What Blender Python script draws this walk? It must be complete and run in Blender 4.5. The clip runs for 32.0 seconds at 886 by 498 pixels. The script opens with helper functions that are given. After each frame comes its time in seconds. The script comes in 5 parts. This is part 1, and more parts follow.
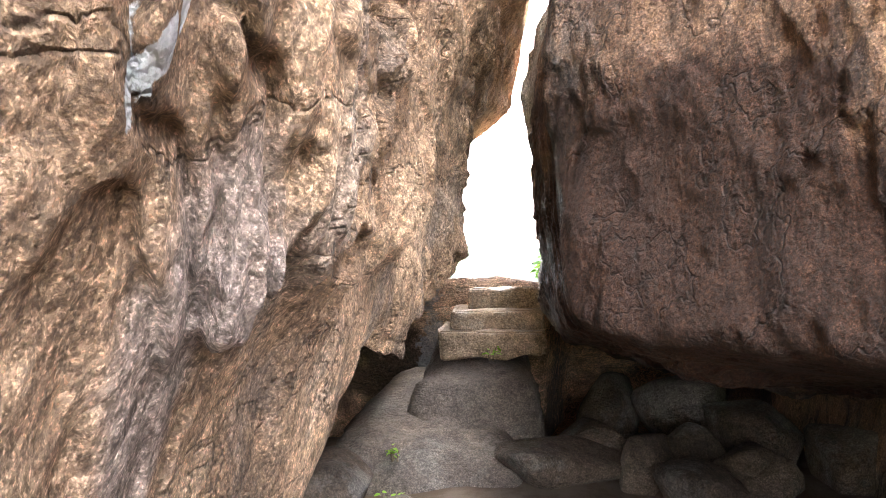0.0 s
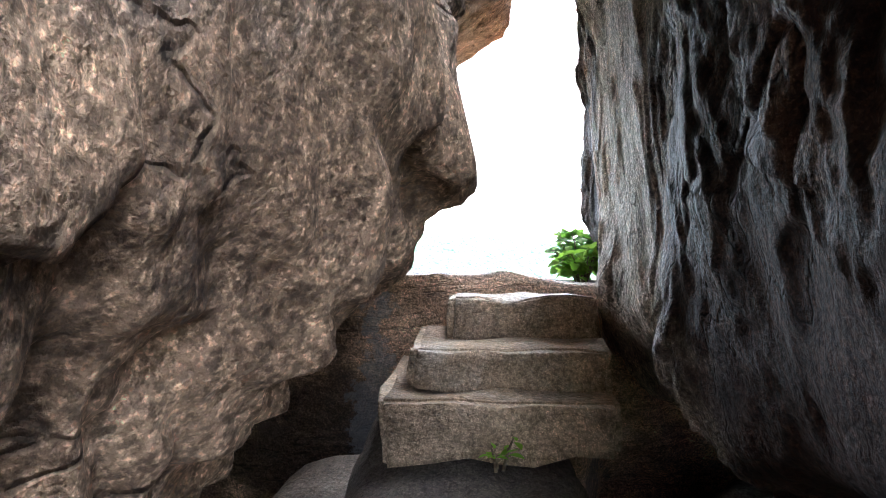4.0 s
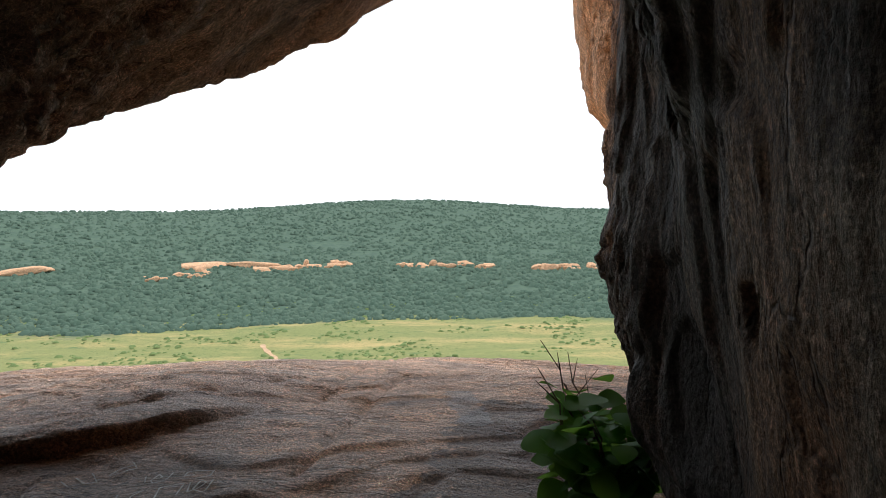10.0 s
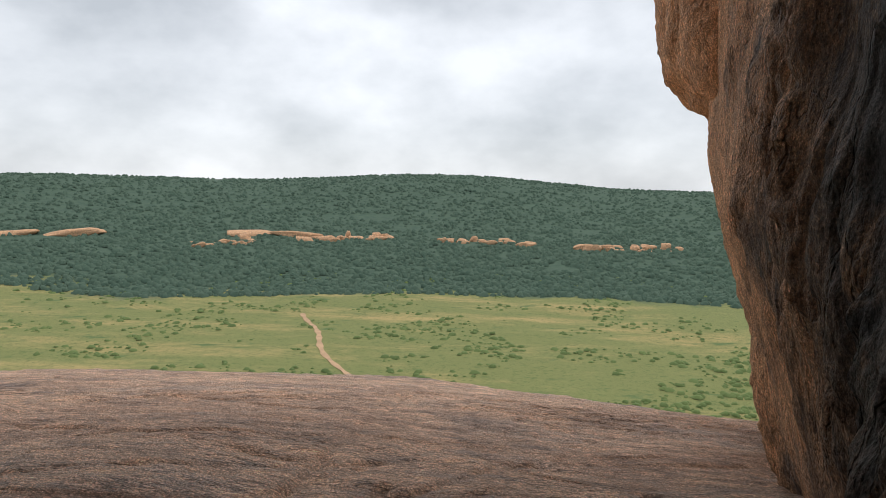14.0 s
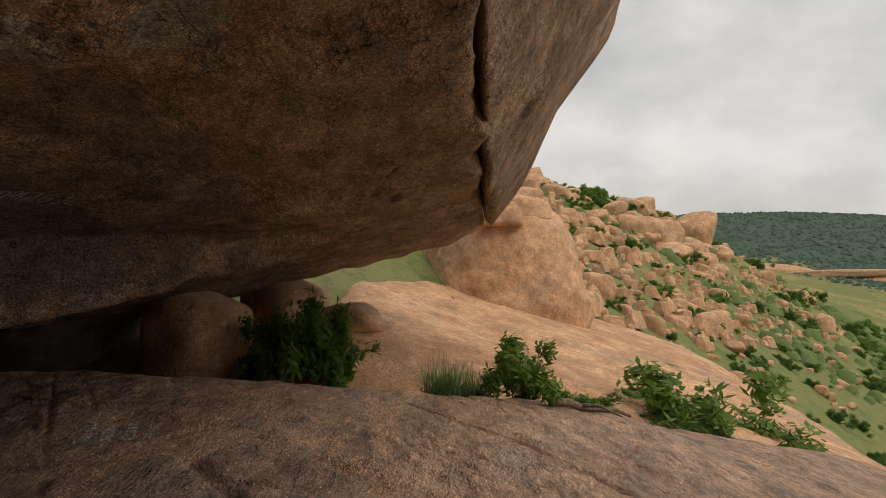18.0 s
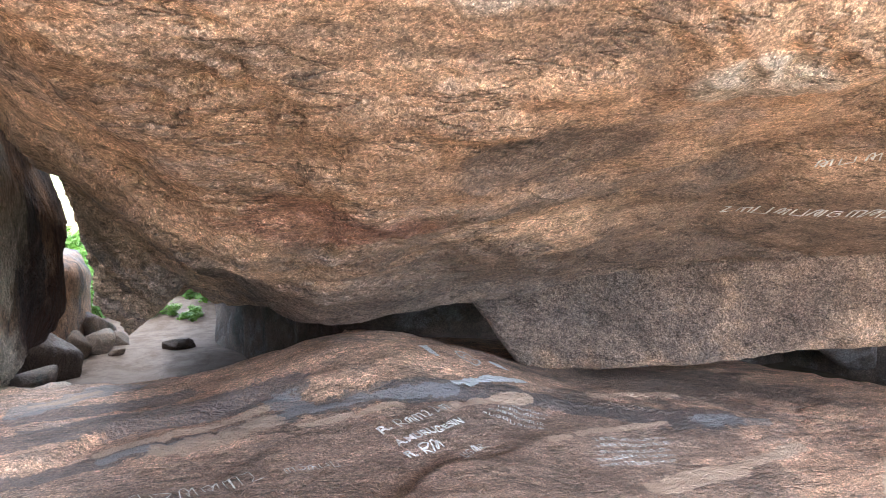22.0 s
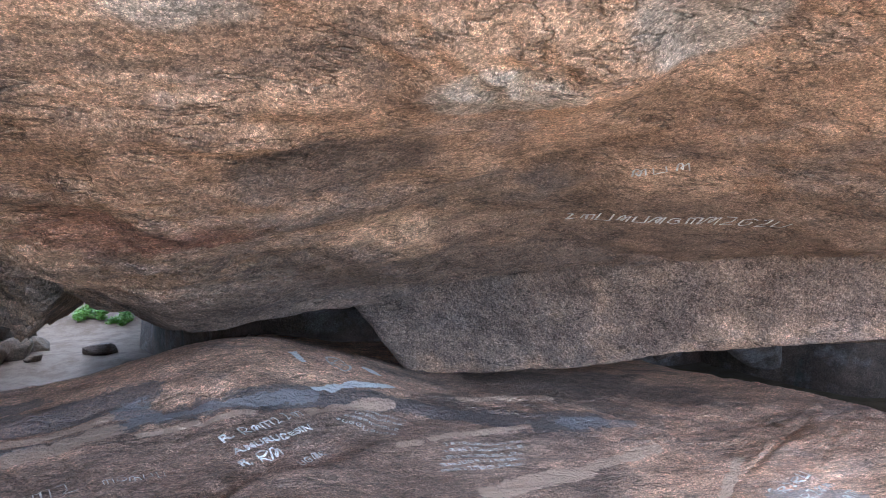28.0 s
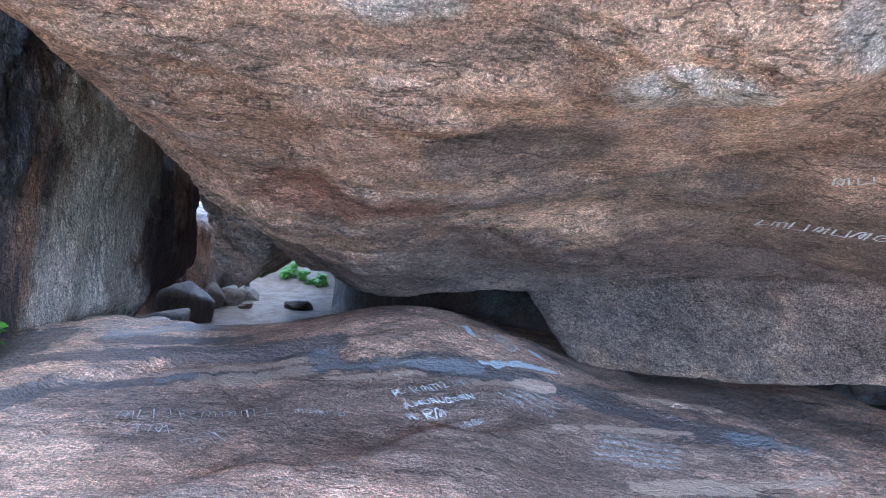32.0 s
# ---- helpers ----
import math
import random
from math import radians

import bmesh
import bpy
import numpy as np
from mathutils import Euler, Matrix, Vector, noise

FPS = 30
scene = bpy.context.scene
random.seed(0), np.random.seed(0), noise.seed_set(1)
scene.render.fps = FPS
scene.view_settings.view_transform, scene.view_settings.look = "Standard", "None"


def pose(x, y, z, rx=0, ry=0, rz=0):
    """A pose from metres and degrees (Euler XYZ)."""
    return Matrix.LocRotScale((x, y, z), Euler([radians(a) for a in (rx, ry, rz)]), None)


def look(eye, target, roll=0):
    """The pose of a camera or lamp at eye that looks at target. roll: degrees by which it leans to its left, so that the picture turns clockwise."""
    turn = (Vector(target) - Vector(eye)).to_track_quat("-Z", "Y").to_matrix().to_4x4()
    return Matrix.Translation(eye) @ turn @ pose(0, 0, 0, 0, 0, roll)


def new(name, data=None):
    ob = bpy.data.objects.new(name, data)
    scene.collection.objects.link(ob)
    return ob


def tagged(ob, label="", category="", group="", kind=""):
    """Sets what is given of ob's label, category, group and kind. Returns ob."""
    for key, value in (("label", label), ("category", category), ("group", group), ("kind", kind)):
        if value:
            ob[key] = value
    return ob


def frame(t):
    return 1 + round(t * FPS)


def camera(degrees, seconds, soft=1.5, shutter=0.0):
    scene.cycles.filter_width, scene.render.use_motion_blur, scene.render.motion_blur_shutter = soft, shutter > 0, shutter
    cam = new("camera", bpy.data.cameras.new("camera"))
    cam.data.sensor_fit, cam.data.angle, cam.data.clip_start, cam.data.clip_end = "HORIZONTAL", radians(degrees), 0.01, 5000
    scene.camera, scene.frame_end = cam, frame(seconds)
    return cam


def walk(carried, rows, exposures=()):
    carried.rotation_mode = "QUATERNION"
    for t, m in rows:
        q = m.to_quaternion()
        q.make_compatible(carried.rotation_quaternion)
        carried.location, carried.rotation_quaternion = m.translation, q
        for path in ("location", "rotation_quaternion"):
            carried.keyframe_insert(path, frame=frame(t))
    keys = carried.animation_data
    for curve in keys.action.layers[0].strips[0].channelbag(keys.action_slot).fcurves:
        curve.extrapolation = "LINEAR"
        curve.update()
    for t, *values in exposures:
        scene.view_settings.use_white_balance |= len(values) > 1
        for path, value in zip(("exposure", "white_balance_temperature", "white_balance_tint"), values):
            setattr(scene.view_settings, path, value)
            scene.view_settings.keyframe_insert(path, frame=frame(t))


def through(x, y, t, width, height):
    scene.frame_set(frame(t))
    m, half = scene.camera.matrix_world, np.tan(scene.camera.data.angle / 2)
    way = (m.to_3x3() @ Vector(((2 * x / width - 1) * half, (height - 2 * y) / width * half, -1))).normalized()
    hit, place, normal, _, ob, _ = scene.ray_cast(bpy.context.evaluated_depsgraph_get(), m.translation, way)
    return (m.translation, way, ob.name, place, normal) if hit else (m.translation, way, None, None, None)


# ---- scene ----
def eye(x, y, z, yaw, pitch, roll):
    """A camera pose: yaw to the left from +y, pitch up, roll to its left."""
    return pose(x, y, z, 0, 0, yaw) @ pose(0, 0, 0, 90 + pitch, 0, 0) @ pose(0, 0, 0, 0, 0, roll)


cam = camera(67.01, 32.0, soft=0.9)
PATH = [
    (0.0, 0.002, -0.013, 1.665, 4.99, 1.21, -0.42),
    (0.5, -0.014, 0.395, 1.662, 4.87, 0.96, -0.18),
    (1.0, -0.016, 0.815, 1.676, 4.97, 0.88, -0.06),
    (1.5, -0.076, 1.199, 1.663, 4.98, 0.68, 0.03),
    (2.0, -0.077, 1.591, 1.635, 5.06, 0.86, -0.11),
    (2.5, -0.104, 2.021, 1.667, 4.97, 0.20, 1.02),
    (3.0, -0.144, 2.410, 1.666, 4.77, 0.03, 0.85),
    (3.5, -0.216, 2.935, 1.598, 3.17, 0.71, 1.67),
    (5.5, -0.140, 4.087, 1.781, 1.67, -2.07, -2.62),
    (6.0, -0.116, 4.479, 1.743, 2.54, -1.46, -2.74),
    (6.5, -0.155, 4.900, 1.863, 1.08, -2.18, -2.33),
    (7.0, -0.131, 5.155, 1.888, 1.45, -1.58, -2.08),
    (7.5, -0.112, 5.441, 1.936, 1.14, -1.62, -1.83),
    (8.0, -0.016, 5.776, 1.979, 0.92, -1.78, -1.81),
    (8.5, 0.038, 5.987, 2.036, 0.64, -2.07, -1.77),
    (9.0, 0.028, 6.308, 2.136, 0.58, -2.29, -1.59),
    (9.5, 0.084, 6.535, 2.251, 0.59, -2.56, -1.45),
    (10.0, 0.177, 6.761, 2.423, 0.75, -2.72, -1.10),
    (10.5, 0.199, 7.000, 2.424, 0.94, -3.01, -0.97),
    (11.0, 0.213, 7.251, 2.559, 1.44, -3.35, -0.46),
    (11.5, 0.260, 7.447, 2.571, 1.85, -3.79, -0.05),
    (12.0, 0.291, 7.684, 2.599, 2.16, -4.00, 0.03),
    (12.5, 0.278, 7.985, 2.610, 2.70, -4.07, 0.40),
    (13.0, 0.274, 8.163, 2.633, 3.33, -4.26, 0.54),
    (13.5, 0.288, 8.394, 2.641, 3.76, -4.56, 0.69),
    (15.5, 0.451, 10.294, 2.689, 13.83, -5.46, 1.44),
    (16.0, 0.511, 10.764, 2.636, 23.22, -4.28, 2.18),
    (16.5, 0.119, 11.418, 2.600, 38.84, -3.82, 3.08),
    (17.0, -0.301, 11.959, 2.557, 55.51, -4.14, 3.10),
    (17.5, -0.503, 12.200, 2.637, 75.43, -3.62, 3.00),
    (18.0, -0.809, 12.282, 2.745, 87.99, -3.08, 2.60),
    (18.5, -0.948, 12.412, 2.789, 101.46, -2.96, 2.25),
    (19.0, -1.096, 12.472, 2.898, 116.33, -3.95, 2.31),
    (19.5, -1.178, 12.394, 2.923, 128.78, -4.64, 2.01),
    (20.0, -1.155, 12.421, 2.888, 142.00, -5.46, 1.49),
    (20.5, -1.173, 12.513, 2.886, 149.37, -5.50, 0.85),
    (21.0, -1.235, 12.577, 2.901, 154.72, -5.34, 0.04),
    (21.5, -1.264, 12.611, 2.884, 158.21, -4.99, -0.40),
    (22.0, -1.312, 12.630, 2.882, 159.65, -4.54, -0.73),
    (22.5, -1.480, 12.575, 2.915, 157.41, -4.11, -0.42),
    (23.0, -1.695, 12.589, 2.909, 152.58, -4.43, -0.73),
    (23.5, -1.695, 12.654, 2.896, 154.65, -5.53, -1.22),
    (24.0, -1.718, 12.676, 2.913, 155.02, -4.88, -0.91),
    (24.5, -1.753, 12.693, 2.923, 151.68, -3.76, -1.23),
    (25.0, -1.764, 12.709, 2.914, 149.15, -3.31, -1.71),
    (25.5, -1.801, 12.740, 2.925, 144.69, -2.82, -2.12),
    (27.5, -2.125, 12.891, 2.918, 146.50, -4.17, -1.67),
    (28.0, -2.058, 12.938, 2.913, 157.02, -4.50, -0.62),
    (28.5, -1.943, 13.004, 2.906, 169.13, -5.03, 0.67),
    (29.0, -1.952, 13.065, 2.893, 177.73, -5.33, 2.16),
    (29.5, -1.944, 13.074, 2.890, 182.83, -5.42, 3.25),
    (30.0, -1.948, 13.087, 2.880, 184.40, -5.50, 3.99),
    (30.5, -1.962, 13.075, 2.888, 183.77, -5.53, 4.20),
    (31.0, -1.962, 13.092, 2.885, 182.42, -5.12, 3.95),
    (31.5, -1.988, 13.108, 2.881, 178.10, -5.22, 3.91),
    (32.0, -2.032, 13.142, 2.875, 172.41, -5.57, 4.09),
]
EXPOSURES = [
    (0, 5.15, 6700, 12), (1.5, 4.8, 6200, 9), (3, 4.3, 5700, 8), (5.5, 4.9, 6200, 10), (6.5, 4.1, 6300, 10), (7.5, 2.80, 6400, 10), (8.2, 2.15, 6400, 10), (9, 1.85, 6600, 10), (10, 0.95, 6500, 10), (11, 0.65, 6500, 10), (13, 0.4, 6700, 10),
    (16, -0.15, 6700, 12), (17.5, -0.25, 7200, 12), (18.2, 0.1, 8000, 12), (19, 2.6, 11700, 16), (20, 3.75, 10300, 16), (21, 3.85, 6900, 12), (22, 4.1, 5600, 9), (25.5, 3.75, 4400, 8), (27.5, 3.5, 5000, 9), (29, 3.85, 4700, 7), (32, 3.65, 4250, 7)]
walk(cam, [(r[0], eye(*r[1:])) for r in PATH], EXPOSURES)

# ---- world and light: a bright overcast sky ----
world = bpy.data.worlds.new("overcast_sky")
scene.world = world
world.use_nodes = True
wn, wl = world.node_tree.nodes, world.node_tree.links
sky = wn.new("ShaderNodeTexSky")
sky.sky_type, sky.sun_disc = "NISHITA", False
sky.sun_elevation, sky.sun_rotation = radians(62), radians(17)
gain = wn.new("ShaderNodeVectorMath")
gain.operation = "SCALE"
gain.inputs["Scale"].default_value = 0.09
wl.new(sky.outputs[0], gain.inputs[0])
where = wn.new("ShaderNodeTexCoord")
spread = wn.new("ShaderNodeMapping")
spread.inputs["Scale"].default_value = (1.5, 1.5, 2.6)
wl.new(where.outputs["Generated"], spread.inputs[0])
puffs = wn.new("ShaderNodeTexNoise")
puffs.inputs["Scale"].default_value, puffs.inputs["Detail"].default_value, puffs.inputs["Roughness"].default_value = 2.6, 7, 0.52
wl.new(spread.outputs[0], puffs.inputs[0])
tone = wn.new("ShaderNodeValToRGB")
tone.color_ramp.elements[0].position, tone.color_ramp.elements[0].color = 0.3, (0.5, 0.545, 0.6, 1)
tone.color_ramp.elements[1].position, tone.color_ramp.elements[1].color = 0.66, (0.88, 0.93, 1.0, 1)
wl.new(puffs.outputs[0], tone.inputs[0])
cover = wn.new("ShaderNodeMix")
cover.data_type = "RGBA"
cover.inputs[0].default_value = 0.88
wl.new(gain.outputs[0], cover.inputs[6])
wl.new(tone.outputs[0], cover.inputs[7])
wl.new(cover.outputs[2], wn["Background"].inputs[0])
wn["Background"].inputs[1].default_value = 1.0
sun = new("sun", bpy.data.lights.new("sun", "SUN"))
sun.data.energy, sun.data.angle, sun.data.color = 1.5, radians(55), (1, 0.95, 0.88)
sun.matrix_world = look((0, 0, 0), (-0.15, -0.45, -0.9))


# ---- noise and mesh helpers ----
def lattice(p, seed):
    """Smooth value noise in -1..1 at the rows of p."""
    i = np.floor(p).astype(np.int64)
    f = p - i
    f = f * f * f * (f * (f * 6 - 15) + 10)

    def h(a, b, c):
        n = (a * 374761393 + b * 668265263 + c * 2147483647 + seed * 974711) & 0x7FFFFFFF
        n = ((n ^ (n >> 13)) * 1274126177) & 0x7FFFFFFF
        return ((n ^ (n >> 16)) & 0xFFFF) / 32767.5 - 1

    x, y, z = i.T
    fx, fy, fz = f.T
    out = 0
    for dx, wx in ((0, 1 - fx), (1, fx)):
        for dy, wy in ((0, 1 - fy), (1, fy)):
            for dz, wz in ((0, 1 - fz), (1, fz)):
                out = out + wx * wy * wz * h(x + dx, y + dy, z + dz)
    return out


def fractal(p, seed, octaves=4, gain=0.5):
    out, a = 0, 1.0
    for k in range(octaves):
        out = out + a * lattice(p * 2**k + 17.3 * k, seed + k)
        a *= gain
    return out


def smooth(a, b, v):
    t = np.clip((v - a) / (b - a), 0, 1)
    return t * t * (3 - 2 * t)


def mesh_of(name, verts, faces, material, parent=None, label="", flat=False):
    verts, faces = np.asarray(verts, np.float32), np.asarray(faces, np.int32)
    me = bpy.data.meshes.new(name)
    me.vertices.add(len(verts))
    me.vertices.foreach_set("co", verts.ravel())
    me.loops.add(faces.size)
    me.loops.foreach_set("vertex_index", faces.ravel())
    me.polygons.add(len(faces))
    me.polygons.foreach_set("loop_start", np.arange(len(faces), dtype=np.int32) * faces.shape[1])
    me.polygons.foreach_set("loop_total", np.full(len(faces), faces.shape[1], np.int32))
    me.polygons.foreach_set("use_smooth", np.full(len(faces), not flat))
    me.materials.append(material)
    me.update(calc_edges=True)
    ob = new(name, me)
    ob.parent = parent
    if label:
        ob["label"] = label
    return ob


ICO = {}


def ico(level):
    """Unit directions and triangles of an icosphere."""
    if level not in ICO:
        bm = bmesh.new()
        bmesh.ops.create_icosphere(bm, subdivisions=level, radius=1)
        ICO[level] = (np.array([v.co[:] for v in bm.verts]), [tuple(v.index for v in f.verts) for f in bm.faces])
        bm.free()
    return ICO[level]


def faceted(dirs, centre, planes, p):
    """Radius of a rounded block: planes are (point on it, outward normal)."""
    s = 0
    for q, n in planes:
        n = np.array(n, float) / np.linalg.norm(n)
        h = (np.array(q, float) - centre) @ n
        s = s + np.maximum(dirs @ n / h, 0) ** p
    return s ** (-1 / p)


# the way through the place: rock is meshed finest beside it
KNEES = np.array([(0, -0.5, 1.6), (-0.1, 4, 1.7), (0.1, 7, 2.4), (0.4, 10, 2.6), (-1, 12.4, 2.8), (-2, 13, 2.9)])
WAY = np.concatenate([np.linspace(a, b_, 5) for a, b_ in zip(KNEES, KNEES[1:])])


def finer(d, f, shape, k, rounds):
    """Split the edges that are long for their distance from the way; the mesh stays closed."""
    v = shape(d)
    for _ in range(rounds):
        e = np.sort(np.stack([f[:, [0, 1]], f[:, [1, 2]], f[:, [2, 0]]], 1), 2)
        key = e[..., 0].astype(np.int64) * len(d) + e[..., 1]
        uniq, inv = np.unique(key.ravel(), return_inverse=True)
        a, b_ = uniq // len(d), uniq % len(d)
        mid = (v[a] + v[b_]) / 2
        out_ = d[a] + d[b_]
        out_ /= np.linalg.norm(out_, axis=1)[:, None]
        gaps = np.stack([np.linalg.norm(mid - q, axis=1) for q in WAY])
        far = gaps.min(0)
        facing = np.max([((q - mid) * out_).sum(1) / g for q, g in zip(WAY, gaps)], 0) > -0.1
        long_ = (np.linalg.norm(v[a] - v[b_], axis=1) > k * np.maximum(far, 1.0)) & facing
        if not long_.any():
            break
        number = np.full(len(uniq), -1)
        number[long_] = len(d) + np.arange(long_.sum())
        extra = d[a[long_]] + d[b_[long_]]
        extra /= np.linalg.norm(extra, axis=1)[:, None]
        d, v = np.concatenate([d, extra]), np.concatenate([v, shape(extra)])
        m = number[inv].reshape(-1, 3)
        out = []
        for turn in range(3):
            p, q = np.roll(f, -turn, 1), np.roll(m, -turn, 1)
            cut = q >= 0
            one, two = cut[:, 0] & ~cut[:, 1] & ~cut[:, 2], cut[:, 0] & cut[:, 1] & ~cut[:, 2]
            P, Q = p[one], q[one]
            out += [np.stack([P[:, 0], Q[:, 0], P[:, 2]], 1), np.stack([Q[:, 0], P[:, 1], P[:, 2]], 1)]
            P, Q = p[two], q[two]
            out += [np.stack([Q[:, 0], P[:, 1], Q[:, 1]], 1), np.stack([P[:, 0], Q[:, 0], Q[:, 1]], 1), np.stack([P[:, 0], Q[:, 1], P[:, 2]], 1)]
        whole, none_ = (m >= 0).all(1), (m < 0).all(1)
        P, Q = f[whole], m[whole]
        out += [f[none_], np.stack([P[:, 0], Q[:, 0], Q[:, 2]], 1), np.stack([Q[:, 0], P[:, 1], Q[:, 1]], 1), np.stack([Q[:, 2], Q[:, 1], P[:, 2]], 1), Q]
        f = np.concatenate(out)
    return d, f, v


def weathered(v, seed, grain, chip):
    """Flakes, ledges, creases and pits of a weathered granite face, in metres."""
    g = v * np.array(grain)
    worn = smooth(-0.5, 0.5, fractal(v / 1.1, seed + 40, 3))
    off = 0.045 * fractal(g / 0.6, seed + 9, 3, 0.55)
    field = fractal(g / 0.9, seed + 21, 5, 0.5)
    for level in (-0.75, -0.45, -0.15, 0.15, 0.45, 0.75):
        off = off + (0.012 + 0.016 * worn) * smooth(level - 0.035, level + 0.035, field)
    crease = np.abs(fractal(g / 0.34, seed + 51, 3, 0.5))
    off = off - 0.03 * smooth(0.6, 1.0, worn) * smooth(0.12, 0.0, crease)
    off = off + worn * (0.034 * np.abs(lattice(g / 0.17, seed + 60)) + 0.02 * np.abs(lattice(g / 0.08 + 7, seed + 61)))
    off = off + (0.25 + worn) * 0.009 * fractal(g / 0.045, seed + 62, 2, 0.6)
    pit = lattice(g / 0.14 + 31, seed + 70) + 0.6 * lattice(g / 0.06, seed + 71)
    return chip * (off - 0.045 - 0.02 * smooth(0.75, 1.1, pit))


def boulder(name, centre, planes, material, level=6, p=24, lumps=0.12, seed=1, size=1.0, parent=None, grain=(1, 1, 1), chip=1.0, near_=0.0, rounds=6, carve=None):
    """A rounded block of the given planes, with lumps and a weathered skin; near_ is the edge length per metre from the way."""
    d, f = ico(level)
    f = np.array(f)
    c = np.array(centre, float)

    def shape(q):
        return c + q * faceted(q, c, planes, p)[:, None]

    d, f, v = finer(d, f, shape, near_, rounds) if near_ else (d, f, shape(d))
    off = lumps * fractal(v / (1.8 * size), seed, 3) + weathered(v / size, seed, grain, chip) * min(size, 1.0)
    if carve:
        off = off - carve(v)
    return mesh_of(name, v + d * off[:, None], f, material, parent)


# ---- materials ----
def material(name):
    m = bpy.data.materials.new(name)
    m.use_nodes = True
    nt = m.node_tree
    return m, nt, nt.nodes["Principled BSDF"]


def noise_at(nt, vec, scale, detail=6, rough=0.55, stretch=None, turn=None):
    if stretch or turn:
        mp = nt.nodes.new("ShaderNodeMapping")
        mp.inputs["Scale"].default_value = stretch or (1, 1, 1)
        mp.inputs["Rotation"].default_value = turn or (0, 0, 0)
        nt.links.new(vec, mp.inputs[0])
        vec = mp.outputs[0]
    n = nt.nodes.new("ShaderNodeTexNoise")
    n.inputs["Scale"].default_value, n.inputs["Detail"].default_value, n.inputs["Roughness"].default_value = scale, detail, rough
    nt.links.new(vec, n.inputs["Vector"])
    return n.outputs[0]


def band(nt, value, lo, hi):
    r = nt.nodes.new("ShaderNodeMapRange")
    r.interpolation_type = "SMOOTHSTEP"
    r.inputs[1].default_value, r.inputs[2].default_value = lo, hi
    nt.links.new(value, r.inputs[0])
    return r.outputs[0]


def mixed(nt, fac, a, b):
    m = nt.nodes.new("ShaderNodeMix")
    m.data_type = "RGBA"
    for k, v in ((0, fac), (6, a), (7, b)):
        if isinstance(v, bpy.types.NodeSocket):
            nt.links.new(v, m.inputs[k])
        else:
            m.inputs[k].default_value = v if k == 0 else (*v, 1)
    return m.outputs[2]


def maths(nt, op, a, b=0.0):
    m = nt.nodes.new("ShaderNodeMath")
    m.operation = op
    for k, v in ((0, a), (1, b)):
        if isinstance(v, bpy.types.NodeSocket):
            nt.links.new(v, m.inputs[k])
        else:
            m.inputs[k].default_value = v
    return m.outputs[0]


def near(nt, pos, q, radii, soft=0.35, scale=3.0):
    """A ragged spot round q: 1 inside, 0 outside."""
    v = nt.nodes.new("ShaderNodeVectorMath")
    v.operation = "SUBTRACT"
    nt.links.new(pos, v.inputs[0])
    v.inputs[1].default_value = q
    s = nt.nodes.new("ShaderNodeVectorMath")
    s.operation = "DIVIDE"
    nt.links.new(v.outputs[0], s.inputs[0])
    s.inputs[1].default_value = radii
    ln = nt.nodes.new("ShaderNodeVectorMath")
    ln.operation = "LENGTH"
    nt.links.new(s.outputs[0], ln.inputs[0])
    rag = maths(nt, "MULTIPLY_ADD", noise_at(nt, pos, scale, 8, 0.6), 2.4)
    rag.node.inputs[2].default_value = -1.2
    return band(nt, maths(nt, "ADD", ln.outputs["Value"], rag), 1.0 + soft / 2, 1.0 - soft / 2)


